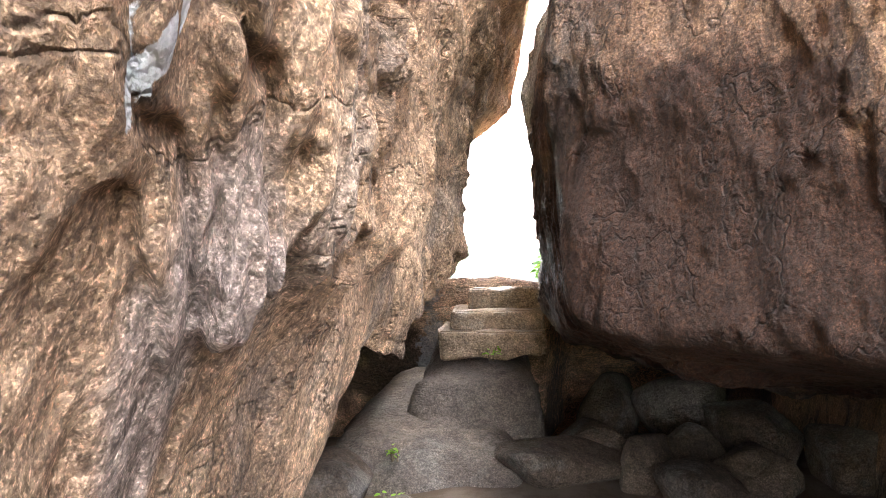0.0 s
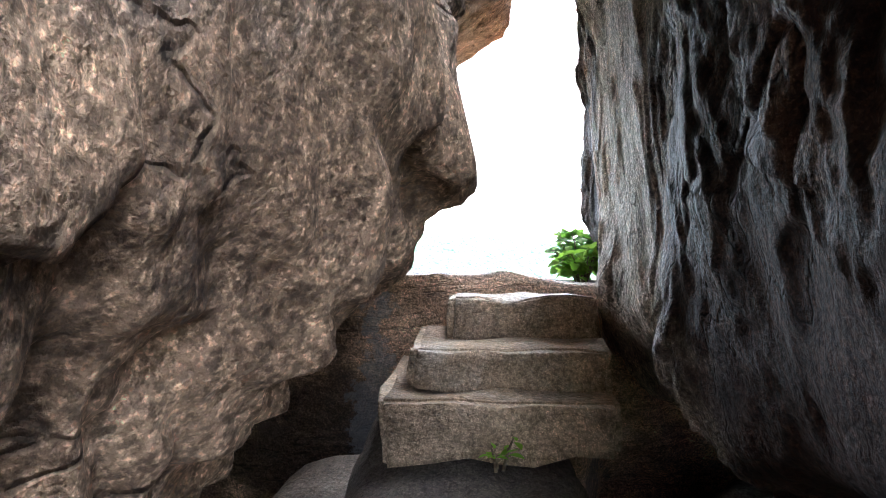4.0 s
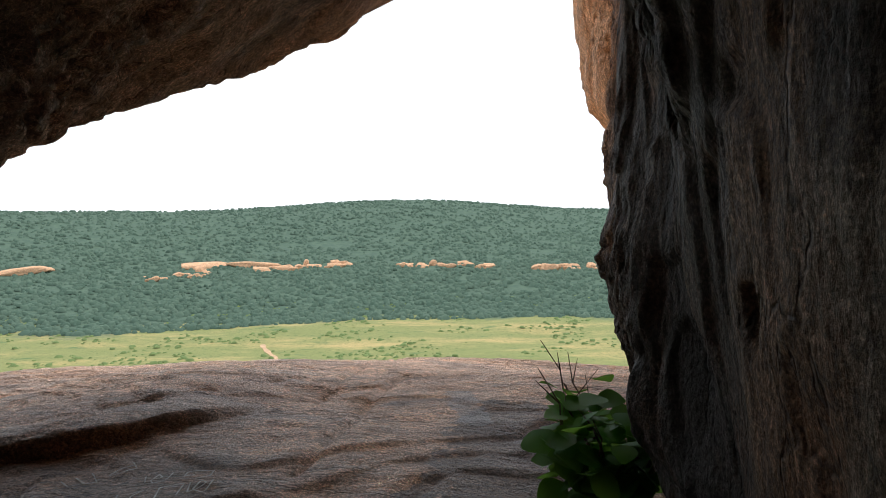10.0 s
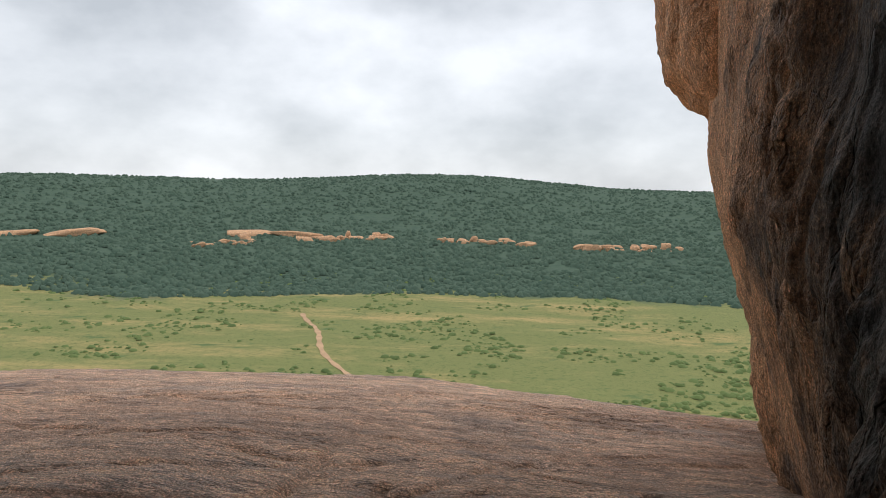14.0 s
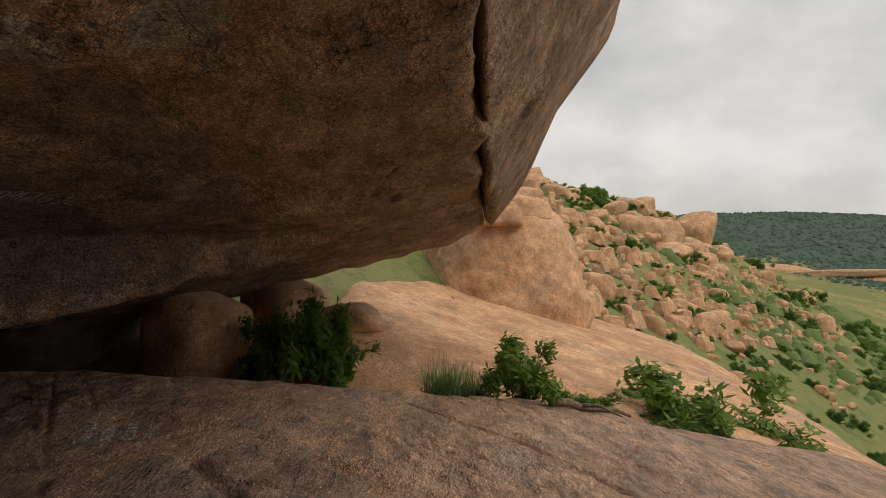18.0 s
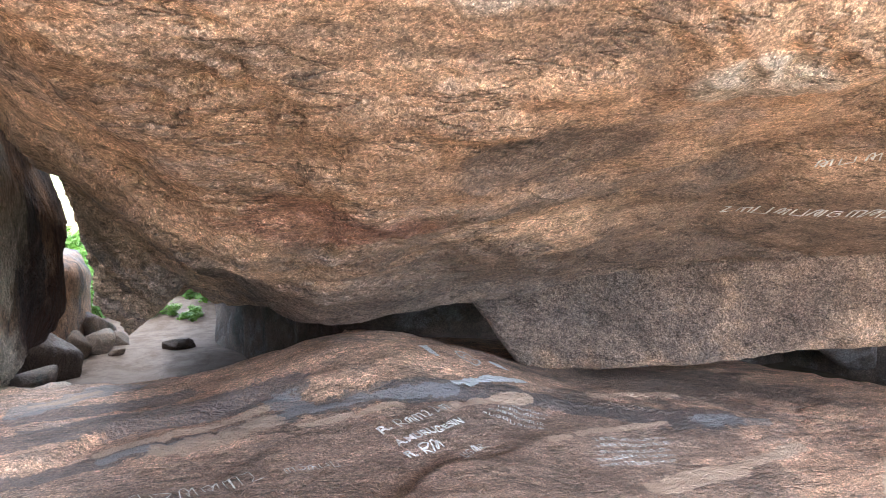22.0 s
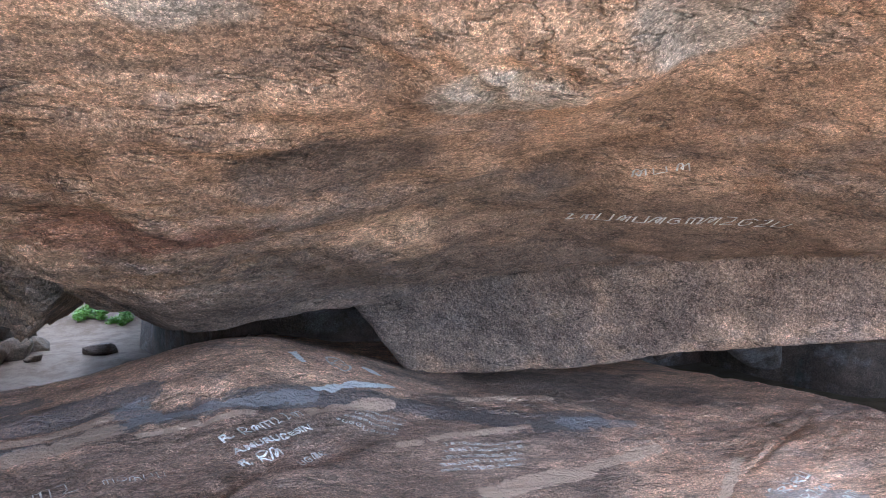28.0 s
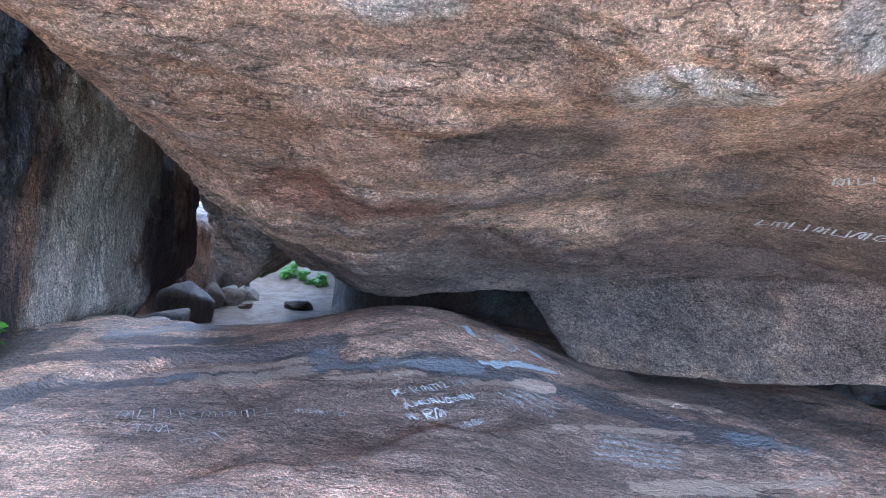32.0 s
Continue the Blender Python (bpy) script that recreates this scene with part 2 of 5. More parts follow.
def rock(name, light, mid, dark, stretch=(1, 1, 1), turn=(0, 0, 0), stain=0.55, stains=0.6, bump=0.6, rough=0.86, spots_and_shade=(), grey=(0.2, 0.19, 0.18), greys=0.4, fine=1.0, grit=1.0, seams=1.0, blot=1.0, marks=False):
    """Weathered granite: two warm tones, dark water stains along the grain, grey lichen, speckle and relief."""
    m, nt, b = material(name)
    g = nt.nodes.new("ShaderNodeNewGeometry")
    pos = g.outputs["Position"]
    wide = noise_at(nt, pos, 0.55, 5, 0.6, stretch, turn)
    patch = noise_at(nt, pos, 2.3, 9, 0.7, stretch, turn)
    crust = noise_at(nt, pos, 9, 8, 0.72, stretch, turn)
    pebble = noise_at(nt, pos, 34, 6, 0.7, stretch, turn)
    col = mixed(nt, band(nt, maths(nt, "ADD", wide, maths(nt, "MULTIPLY", patch, 0.6)), 0.66, 0.94), mid, light)
    col = mixed(nt, maths(nt, "MULTIPLY", band(nt, noise_at(nt, pos, 1.1, 9, 0.72, stretch, (turn[0] + 1.2, turn[1], turn[2])), 0.5, 0.62), greys), col, grey)
    streak = noise_at(nt, pos, 1.0, 9, 0.68, (stretch[0] * 1.3, stretch[1] * 1.3, stretch[2] * 0.8), turn)
    col = mixed(nt, maths(nt, "MULTIPLY", band(nt, streak, stain, stain + 0.1), stains), col, dark)
    # broad spots: rock tones, plus shade and daylight put into the colour
    for q, radii, colour, amount in spots_and_shade:
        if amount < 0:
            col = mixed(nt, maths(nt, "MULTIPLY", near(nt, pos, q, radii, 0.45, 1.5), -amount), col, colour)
    # grain at four sizes: dull and bright patches, mineral speckle
    grains = None
    for value, lo, hi, low, high in ((patch, 0.36, 0.64, 0.78, 1.18), (crust, 0.4, 0.6, 1.0 + 0.14 * blot, 1.0 - 0.16 * blot), (pebble, 0.4, 0.6, 1.2, 0.78), (noise_at(nt, pos, 75, 4, 0.65), 0.42, 0.58, 1.28, 0.7), (noise_at(nt, pos, 190, 2, 0.5), 0.52, 0.66, 0.92, 1.6)):
        r = nt.nodes.new("ShaderNodeMapRange")
        for k, w in zip((1, 2, 3, 4), (lo, hi, low ** grit, high ** grit)):
            r.inputs[k].default_value = w
        nt.links.new(value, r.inputs[0])
        grains = maths(nt, "MULTIPLY", grains, r.outputs[0]) if grains else r.outputs[0]
    seam = noise_at(nt, pos, 1.7, 5, 0.6, (stretch[0] * 0.6, stretch[1] * 0.9, stretch[2] * 1.6), turn)
    seam = band(nt, maths(nt, "ABSOLUTE", maths(nt, "SUBTRACT", seam, 0.52)), 0.0, 0.012)
    grains = maths(nt, "MULTIPLY", grains, maths(nt, "MULTIPLY_ADD", seam, 0.5 * seams))
    grains.node.inputs[1].links[0].from_node.inputs[2].default_value = 1 - 0.5 * seams
    lit = nt.nodes.new("ShaderNodeVectorMath")
    lit.operation = "SCALE"
    nt.links.new(col, lit.inputs[0])
    nt.links.new(grains, lit.inputs["Scale"])
    col = lit.outputs[0]
    for q, radii, colour, amount in spots_and_shade:
        if amount > 0:
            col = mixed(nt, maths(nt, "MULTIPLY", near(nt, pos, q, radii, 0.2, 0.45 / min(radii)), amount), col, colour)
    if marks:
        # water channels, flaked strips and old whitewash, laid down as fields on the mesh
        for field, colour, amount in (("channel", (0.08, 0.078, 0.084), 0.72), ("silt", (0.3, 0.3, 0.315), 0.55), ("flaked", (0.56, 0.4, 0.29), 0.85), ("whitewash", (0.72, 0.74, 0.76), 0.92)):
            at = nt.nodes.new("ShaderNodeAttribute")
            at.attribute_name = field
            rag = maths(nt, "MULTIPLY_ADD", noise_at(nt, pos, 9, 9, 0.75), 2.6)
            rag.node.inputs[2].default_value = -1.35
            col = mixed(nt, maths(nt, "MULTIPLY", band(nt, maths(nt, "ADD", at.outputs["Fac"], rag), -0.03, 0.16), amount), col, colour)
    nt.links.new(col, b.inputs["Base Color"])
    b.inputs["Roughness"].default_value = rough
    b.inputs["Specular IOR Level"].default_value = 0.3
    # relief below the size of the mesh, heights in metres
    chips = nt.nodes.new("ShaderNodeTexVoronoi")
    chips.feature = "F1"
    chips.inputs["Scale"].default_value = 22
    warp = nt.nodes.new("ShaderNodeVectorMath")
    warp.operation = "MULTIPLY_ADD"
    wob = nt.nodes.new("ShaderNodeTexNoise")
    wob.inputs["Scale"].default_value, wob.inputs["Detail"].default_value = 14, 4
    nt.links.new(pos, wob.inputs["Vector"])
    nt.links.new(wob.outputs["Color"], warp.inputs[0])
    warp.inputs[1].default_value = (0.12, 0.12, 0.12)
    nt.links.new(pos, warp.inputs[2])
    nt.links.new(warp.outputs[0], chips.inputs["Vector"])
    relief = maths(nt, "MULTIPLY", noise_at(nt, pos, 9, 8, 0.62, stretch, turn), 0.05)
    relief = maths(nt, "ADD", relief, maths(nt, "MULTIPLY", chips.outputs["Distance"], -0.014))
    relief = maths(nt, "ADD", relief, maths(nt, "MULTIPLY", noise_at(nt, pos, 45, 6, 0.68), 0.026 * fine))
    relief = maths(nt, "ADD", relief, maths(nt, "MULTIPLY", band(nt, pebble, 0.34, 0.46), 0.004 * fine))
    relief = maths(nt, "ADD", relief, maths(nt, "MULTIPLY", seam, 0.012 * seams))
    bp = nt.nodes.new("ShaderNodeBump")
    bp.inputs["Strength"].default_value, bp.inputs["Distance"].default_value = 1.0, bump
    nt.links.new(relief, bp.inputs["Height"])
    nt.links.new(bp.outputs[0], b.inputs["Normal"])
    return m


def mottled(name, a, b_, scale, rough=0.9, bump=0.3, dist=0.05, third=None, third_scale=0.2, between=(0.4, 0.6)):
    m, nt, b = material(name)
    pos = nt.nodes.new("ShaderNodeNewGeometry").outputs["Position"]
    col = mixed(nt, band(nt, noise_at(nt, pos, scale, 8, 0.65), *between), a, b_)
    if third:
        col = mixed(nt, band(nt, noise_at(nt, pos, third_scale, 8, 0.6), 0.48, 0.62), col, third)
    nt.links.new(col, b.inputs["Base Color"])
    b.inputs["Roughness"].default_value, b.inputs["Specular IOR Level"].default_value = rough, 0.2
    bp = nt.nodes.new("ShaderNodeBump")
    bp.inputs["Strength"].default_value, bp.inputs["Distance"].default_value = bump, dist
    nt.links.new(noise_at(nt, pos, scale * 4, 8, 0.7), bp.inputs["Height"])
    nt.links.new(bp.outputs[0], b.inputs["Normal"])
    return m


def leafy(name, a, b_, rough=0.5, through=0.55):
    """Leaves that differ from island to island and let light through."""
    m, nt, b = material(name)
    g = nt.nodes.new("ShaderNodeNewGeometry")
    o = nt.nodes.new("ShaderNodeObjectInfo")
    r = maths(nt, "FRACT", maths(nt, "ADD", g.outputs["Random Per Island"], o.outputs["Random"]))
    col = mixed(nt, r, a, b_)
    nt.links.new(col, b.inputs["Base Color"])
    b.inputs["Roughness"].default_value = rough
    b.inputs["Specular IOR Level"].default_value = 0.25
    thin = nt.nodes.new("ShaderNodeBsdfTranslucent")
    nt.links.new(mixed(nt, 0.5, col, (0.3, 0.5, 0.05)), thin.inputs[0])
    mix = nt.nodes.new("ShaderNodeMixShader")
    mix.inputs[0].default_value = through
    nt.links.new(b.outputs[0], mix.inputs[1])
    nt.links.new(thin.outputs[0], mix.inputs[2])
    nt.links.new(mix.outputs[0], nt.nodes["Material Output"].inputs["Surface"])
    return m


ROCK_A = rock("overhang_granite", (0.48, 0.31, 0.2), (0.325, 0.2, 0.126), (0.09, 0.07, 0.06), stretch=(0.75, 1.1, 1.0), turn=(0.25, 0.25, 0),
              stain=0.56, stains=0.6, bump=1.7, grit=1.3, grey=(0.26, 0.21, 0.185), greys=0.55, spots_and_shade=[
              # dark spots at (-3.2, 7.9) and (-6.5, 9): shade painted on the lower belly
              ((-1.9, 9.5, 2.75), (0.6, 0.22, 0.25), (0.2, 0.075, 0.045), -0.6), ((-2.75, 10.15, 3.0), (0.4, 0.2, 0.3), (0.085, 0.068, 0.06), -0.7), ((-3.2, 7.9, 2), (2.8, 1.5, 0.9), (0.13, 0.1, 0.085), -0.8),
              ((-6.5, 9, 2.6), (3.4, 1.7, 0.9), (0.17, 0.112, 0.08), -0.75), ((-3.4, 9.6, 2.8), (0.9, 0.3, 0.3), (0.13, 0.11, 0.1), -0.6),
              ((-3.24, 10.78, 3.23), (0.3, 0.16, 0.3), (0.5, 0.43, 0.36), -0.75), ((-2.12, 10.98, 3.35), (0.25, 0.12, 0.3), (0.5, 0.43, 0.36), -0.7), ((-3.75, 11.2, 3.5), (0.3, 0.2, 0.3), (0.46, 0.4, 0.34), -0.7),
              ((-0.35, 0.78, 1.5), (0.3, 0.13, 0.4), (0.33, 0.26, 0.235), -0.7),
              ((-0.3, 0.59, 1.91), (0.4, 0.026, 0.022), (0.8, 0.8, 0.82), 0.97), ((-0.3, 0.555, 1.865), (0.4, 0.032, 0.028), (0.8, 0.8, 0.82), 0.97), ((-0.3, 0.535, 1.82), (0.4, 0.018, 0.034), (0.76, 0.76, 0.78), 0.95)])
ROCK_B = rock("dark_granite", (0.28, 0.16, 0.095), (0.145, 0.087, 0.058), (0.028, 0.028, 0.031), stretch=(1.5, 1.5, 0.55), turn=(0.1, 0.1, 0), stain=0.49, stains=0.75, bump=1.1, grit=1.2,
              # orange spot at y 17.4: daylight on the outer end, put into the colour
              grey=(0.15, 0.145, 0.14), greys=0.5, rough=0.7, spots_and_shade=[((0.9, 9.0, 3.7), (1.3, 1.5, 3.4), (0.03, 0.03, 0.033), -0.7), ((3.2, 17.4, 4.5), (4.5, 6.8, 7), (0.62, 0.34, 0.18), -0.95),
              # spot at y 2.9: red-brown, darkened to hold the shade low on the flank
              # spot at y 6.3: sky sheen on the passage face, painted as pale tan
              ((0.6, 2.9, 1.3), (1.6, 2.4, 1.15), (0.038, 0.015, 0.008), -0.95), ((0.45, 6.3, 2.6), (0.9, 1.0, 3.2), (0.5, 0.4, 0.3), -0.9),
              ((0.88, 9.17, 2.26), (0.1, 0.03, 0.05), (0.72, 0.76, 0.8), 0.8), ((0.84, 9.09, 2.16), (0.1, 0.03, 0.04), (0.7, 0.74, 0.8), 0.7)])
SLAB = rock("slab_granite", (0.62, 0.395, 0.265), (0.47, 0.285, 0.187), (0.12, 0.1, 0.098), stretch=(0.6, 1.5, 1), turn=(0, 0, 0.35), stain=0.57, stains=0.6, bump=1.2,
            # spots at y 6.7 and 7.4 hold overhang shade; y 9 sets off the writing
            grey=(0.27, 0.24, 0.225), greys=0.4, fine=1.5, rough=0.48, grit=1.35, marks=True, spots_and_shade=[((-2.4, 6.7, 0.6), (2.2, 0.9, 0.75), (0.07, 0.045, 0.033), -0.9), ((-3.1, 9.0, 1.3), (2.5, 1.0, 0.7), (0.2, 0.14, 0.108), -0.75),
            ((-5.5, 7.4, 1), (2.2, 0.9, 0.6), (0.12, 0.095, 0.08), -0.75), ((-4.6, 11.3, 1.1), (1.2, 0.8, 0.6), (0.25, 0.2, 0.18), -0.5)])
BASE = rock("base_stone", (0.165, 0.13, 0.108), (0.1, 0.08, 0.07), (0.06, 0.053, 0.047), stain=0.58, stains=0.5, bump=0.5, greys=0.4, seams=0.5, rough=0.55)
STEP = rock("step_stone", (0.46, 0.33, 0.23), (0.31, 0.22, 0.155), (0.09, 0.08, 0.07), stain=0.58, stains=0.5, bump=0.5, grey=(0.38, 0.35, 0.31), greys=0.5, seams=0.5, rough=0.42)
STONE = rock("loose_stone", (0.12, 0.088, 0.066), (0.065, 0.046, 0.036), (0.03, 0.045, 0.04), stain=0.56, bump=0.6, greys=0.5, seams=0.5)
HILLROCK = rock("hill_granite", (0.64, 0.385, 0.225), (0.52, 0.29, 0.16), (0.22, 0.14, 0.1), stretch=(0.5, 0.5, 0.5), stain=0.6, stains=0.5, bump=0.6, greys=0.3, grit=0.8, seams=0.4)
LEAF = leafy("leaf", (0.17, 0.36, 0.04), (0.3, 0.5, 0.08))
FRESH_LEAF = leafy("fresh_leaf", (0.06, 0.14, 0.022), (0.13, 0.23, 0.04), through=0.3)
ROUND_LEAF = leafy("round_leaf", (0.04, 0.17, 0.035), (0.075, 0.25, 0.055))
BUSH_LEAF = leafy("bush_leaf", (0.035, 0.085, 0.018), (0.09, 0.16, 0.035))
GRASS = leafy("grass_blade", (0.13, 0.21, 0.12), (0.22, 0.31, 0.19))
TWIG = mottled("twig_bark", (0.25, 0.2, 0.15), (0.14, 0.1, 0.07), 30)
SCRATCH = mottled("chalky_paint", (0.72, 0.7, 0.66), (0.46, 0.42, 0.38), 25)


def land_material():
    """Dry grass and green scrub on the plain, dark woods on the hills, bare soil near the rocks."""
    m, nt, b = material("open_country")
    pos = nt.nodes.new("ShaderNodeNewGeometry").outputs["Position"]
    ln = nt.nodes.new("ShaderNodeVectorMath")
    ln.operation = "LENGTH"
    nt.links.new(pos, ln.inputs[0])
    far = ln.outputs["Value"]
    grass = mixed(nt, band(nt, noise_at(nt, pos, 0.02, 10, 0.7, (0.5, 1.6, 1)), 0.46, 0.68), (0.2, 0.215, 0.085), (0.4, 0.31, 0.14))
    grass = mixed(nt, band(nt, noise_at(nt, pos, 0.06, 8, 0.7, (0.5, 1.4, 1)), 0.58, 0.68), grass, (0.10, 0.155, 0.065))
    grass = mixed(nt, maths(nt, "MULTIPLY", band(nt, noise_at(nt, pos, 0.35, 9, 0.75), 0.5, 0.64), 0.6), grass, (0.085, 0.13, 0.05))
    grass = mixed(nt, maths(nt, "MULTIPLY", band(nt, noise_at(nt, pos, 1.6, 6, 0.8), 0.5, 0.6), 0.5), grass, (0.07, 0.105, 0.04))
    # the woods' green is mixed bluish for distance haze
    wood = mixed(nt, band(nt, noise_at(nt, pos, 0.09, 8, 0.75), 0.4, 0.6), (0.06, 0.1, 0.074), (0.077, 0.12, 0.086))
    edge = maths(nt, "MULTIPLY_ADD", noise_at(nt, pos, 0.012, 6, 0.6), 160)
    edge.node.inputs[2].default_value = -80
    axes = nt.nodes.new("ShaderNodeSeparateXYZ")
    nt.links.new(pos, axes.inputs[0])
    west = maths(nt, "MINIMUM", maths(nt, "MULTIPLY_ADD", axes.outputs[0], 0.7), 0.0)
    west.node.inputs[0].links[0].from_node.inputs[2].default_value = 170
    col = mixed(nt, band(nt, maths(nt, "ADD", maths(nt, "ADD", far, west), edge), 525, 560), grass, wood)
    soil = mixed(nt, band(nt, noise_at(nt, pos, 2.5, 9, 0.7), 0.4, 0.62), (0.15, 0.115, 0.092), (0.1, 0.073, 0.056))
    col = mixed(nt, band(nt, far, 7, 30), soil, col)
    nt.links.new(col, b.inputs["Base Color"])
    b.inputs["Roughness"].default_value, b.inputs["Specular IOR Level"].default_value = 0.95, 0.1
    bp = nt.nodes.new("ShaderNodeBump")
    bp.inputs["Strength"].default_value, bp.inputs["Distance"].default_value = 0.5, 0.08
    nt.links.new(noise_at(nt, pos, 9, 9, 0.7), bp.inputs["Height"])
    nt.links.new(bp.outputs[0], b.inputs["Normal"])
    return m


def crowned(name, a, b_):
    """Far foliage: each crown its own green."""
    m, nt, b = material(name)
    g = nt.nodes.new("ShaderNodeNewGeometry")
    tone_ = maths(nt, "ADD", maths(nt, "MULTIPLY", g.outputs["Random Per Island"], 0.6), maths(nt, "MULTIPLY", noise_at(nt, g.outputs["Position"], 0.015, 4, 0.6), 0.5))
    nt.links.new(mixed(nt, tone_, a, b_), b.inputs["Base Color"])
    b.inputs["Roughness"].default_value, b.inputs["Specular IOR Level"].default_value = 0.95, 0.1
    return m


LAND = land_material()
# crowns carry the same bluish haze in their colour
FOREST = crowned("far_woods", (0.058, 0.1, 0.074), (0.09, 0.136, 0.1))
SCRUB = crowned("scrub", (0.1, 0.145, 0.055), (0.15, 0.2, 0.075))
TRACK = mottled("dirt_track", (0.5, 0.33, 0.2), (0.4, 0.26, 0.16), 0.3)

# ---- ground: one sheet to the horizon ----
def land(x, y):
    r = np.hypot(x, y)
    hill = 1.5 - 0.5 * y - 0.24 * np.minimum(x, 15)
    hill = 9 - np.log1p(np.exp(np.clip((9 - hill) / 4, -30, 30))) * 4
    hill = np.maximum(hill, -76 + 6 * np.exp(np.clip((hill + 76) / 40, -5, 0)) - 6)
    away = smooth(170, 330, r)
    hill = hill * (1 - away) - 76 * away
    near_ = smooth(11, 6, y) * smooth(-26, -12, x)
    z = hill * (1 - near_) + near_ * 0.11 * np.maximum(-y - 3, 0)
    front = smooth(-0.5, 0.1, y / (r + 1))
    az = np.arctan2(-x, y)
    ridge = 88 + 7 * np.sin(az * 6 + 1.2) + 4 * np.sin(az * 13 + 0.4) - 16 * smooth(0.05, -0.3, az) - 20 * smooth(0.9, 1.3, az)
    z = z + front * (18 * smooth(540, 800, r) + ridge * smooth(740, 1500, r))
    p = np.stack([x / 60, y / 60, 0 * x], -1).reshape(-1, 3)
    q = np.stack([x / 1.3, y / 1.3, 0 * x], -1).reshape(-1, 3)
    return z + smooth(40, 250, r) * 1.2 * fractal(p, 5, 4).reshape(x.shape) + 0.05 * fractal(q, 6, 3).reshape(x.shape)


def land_at(x, y):
    return float(land(np.array([x], float), np.array([y], float))[0])


rings = np.concatenate([np.linspace(0, 14, 85), np.geomspace(14.4, 4600, 190)])
spokes = np.linspace(0, 2 * np.pi, 481)[:-1]
RR, AA = np.meshgrid(rings, spokes, indexing="ij")
gx, gy = RR * np.sin(AA), RR * np.cos(AA) + 2
gv = np.stack([gx, gy, land(gx, gy)], -1).reshape(-1, 3)
n = len(spokes)
gf = [(i * n + j, (i + 1) * n + j, (i + 1) * n + (j + 1) % n, i * n + (j + 1) % n) for i in range(len(rings) - 1) for j in range(n)]
ground = tagged(mesh_of("ground", gv, gf, LAND), "sandy soil, green plain and wooded hills to the horizon", "ground", kind="structure")


# ---- the slab: a broad dome of bare rock with an upright edge towards the passage ----
def slab_edge(x):
    return 7.05 - 3.6 * smooth(-1.9, -3.6, x) + 1.1 * smooth(0.42, 0.8, x)


JOINTS = [(-1.38, 8.3, -1.95, 9.73, 0.022, 0.025), (-2.18, 8.02, -2.67, 9.65, 0.018, 0.02), (-8.3, 8.28, -4.6, 10.18, 0.022, 0.025), (-7.9, 8.8, -6.6, 9.54, 0.022, 0.02),
          (-5.8, 15.21, -3.49, 14.67, 0.03, 0.03), (-6.28, 15.78, -3.48, 14.78, 0.03, 0.03), (-4.0, 12.26, -6.31, 12.47, 0.03, 0.025), (-0.57, 17.9, -0.64, 10.65, 0.03, 0.04),
          (-3.82, 13.31, -0.54, 12.28, 0.03, 0.03), (0.39, 12.66, 1.52, 11.89, 0.03, 0.035), (-1.6, 9.43, -1.03, 8.2, 0.022, 0.02), (-8.4, 12.2, -5.6, 13.9, 0.035, 0.04), (-7.5, 14.6, -4.8, 13.2, 0.03, 0.03), (-3.0, 14.9, -0.5, 14.3, 0.03, 0.04), (-6.9, 11.0, -5.4, 10.2, 0.03, 0.03), (-5.3, 10.8, -4.2, 11.65, 0.05, 0.06), (-5.65, 11.6, -5.4, 11.85, 0.06, 0.05), (-5.0, 10.9, -4.9, 11.5, 0.03, 0.04), (-9.7, 18.7, -9.0, 17.9, 0.07, 0.06), (-7.2, 16.6, -5.9, 17.2, 0.06, 0.05), (-0.47, 9.38, -0.2, 11.9, 0.03, 0.035), (-2.2, 12.6, 0.4, 13.3, 0.03, 0.03)]


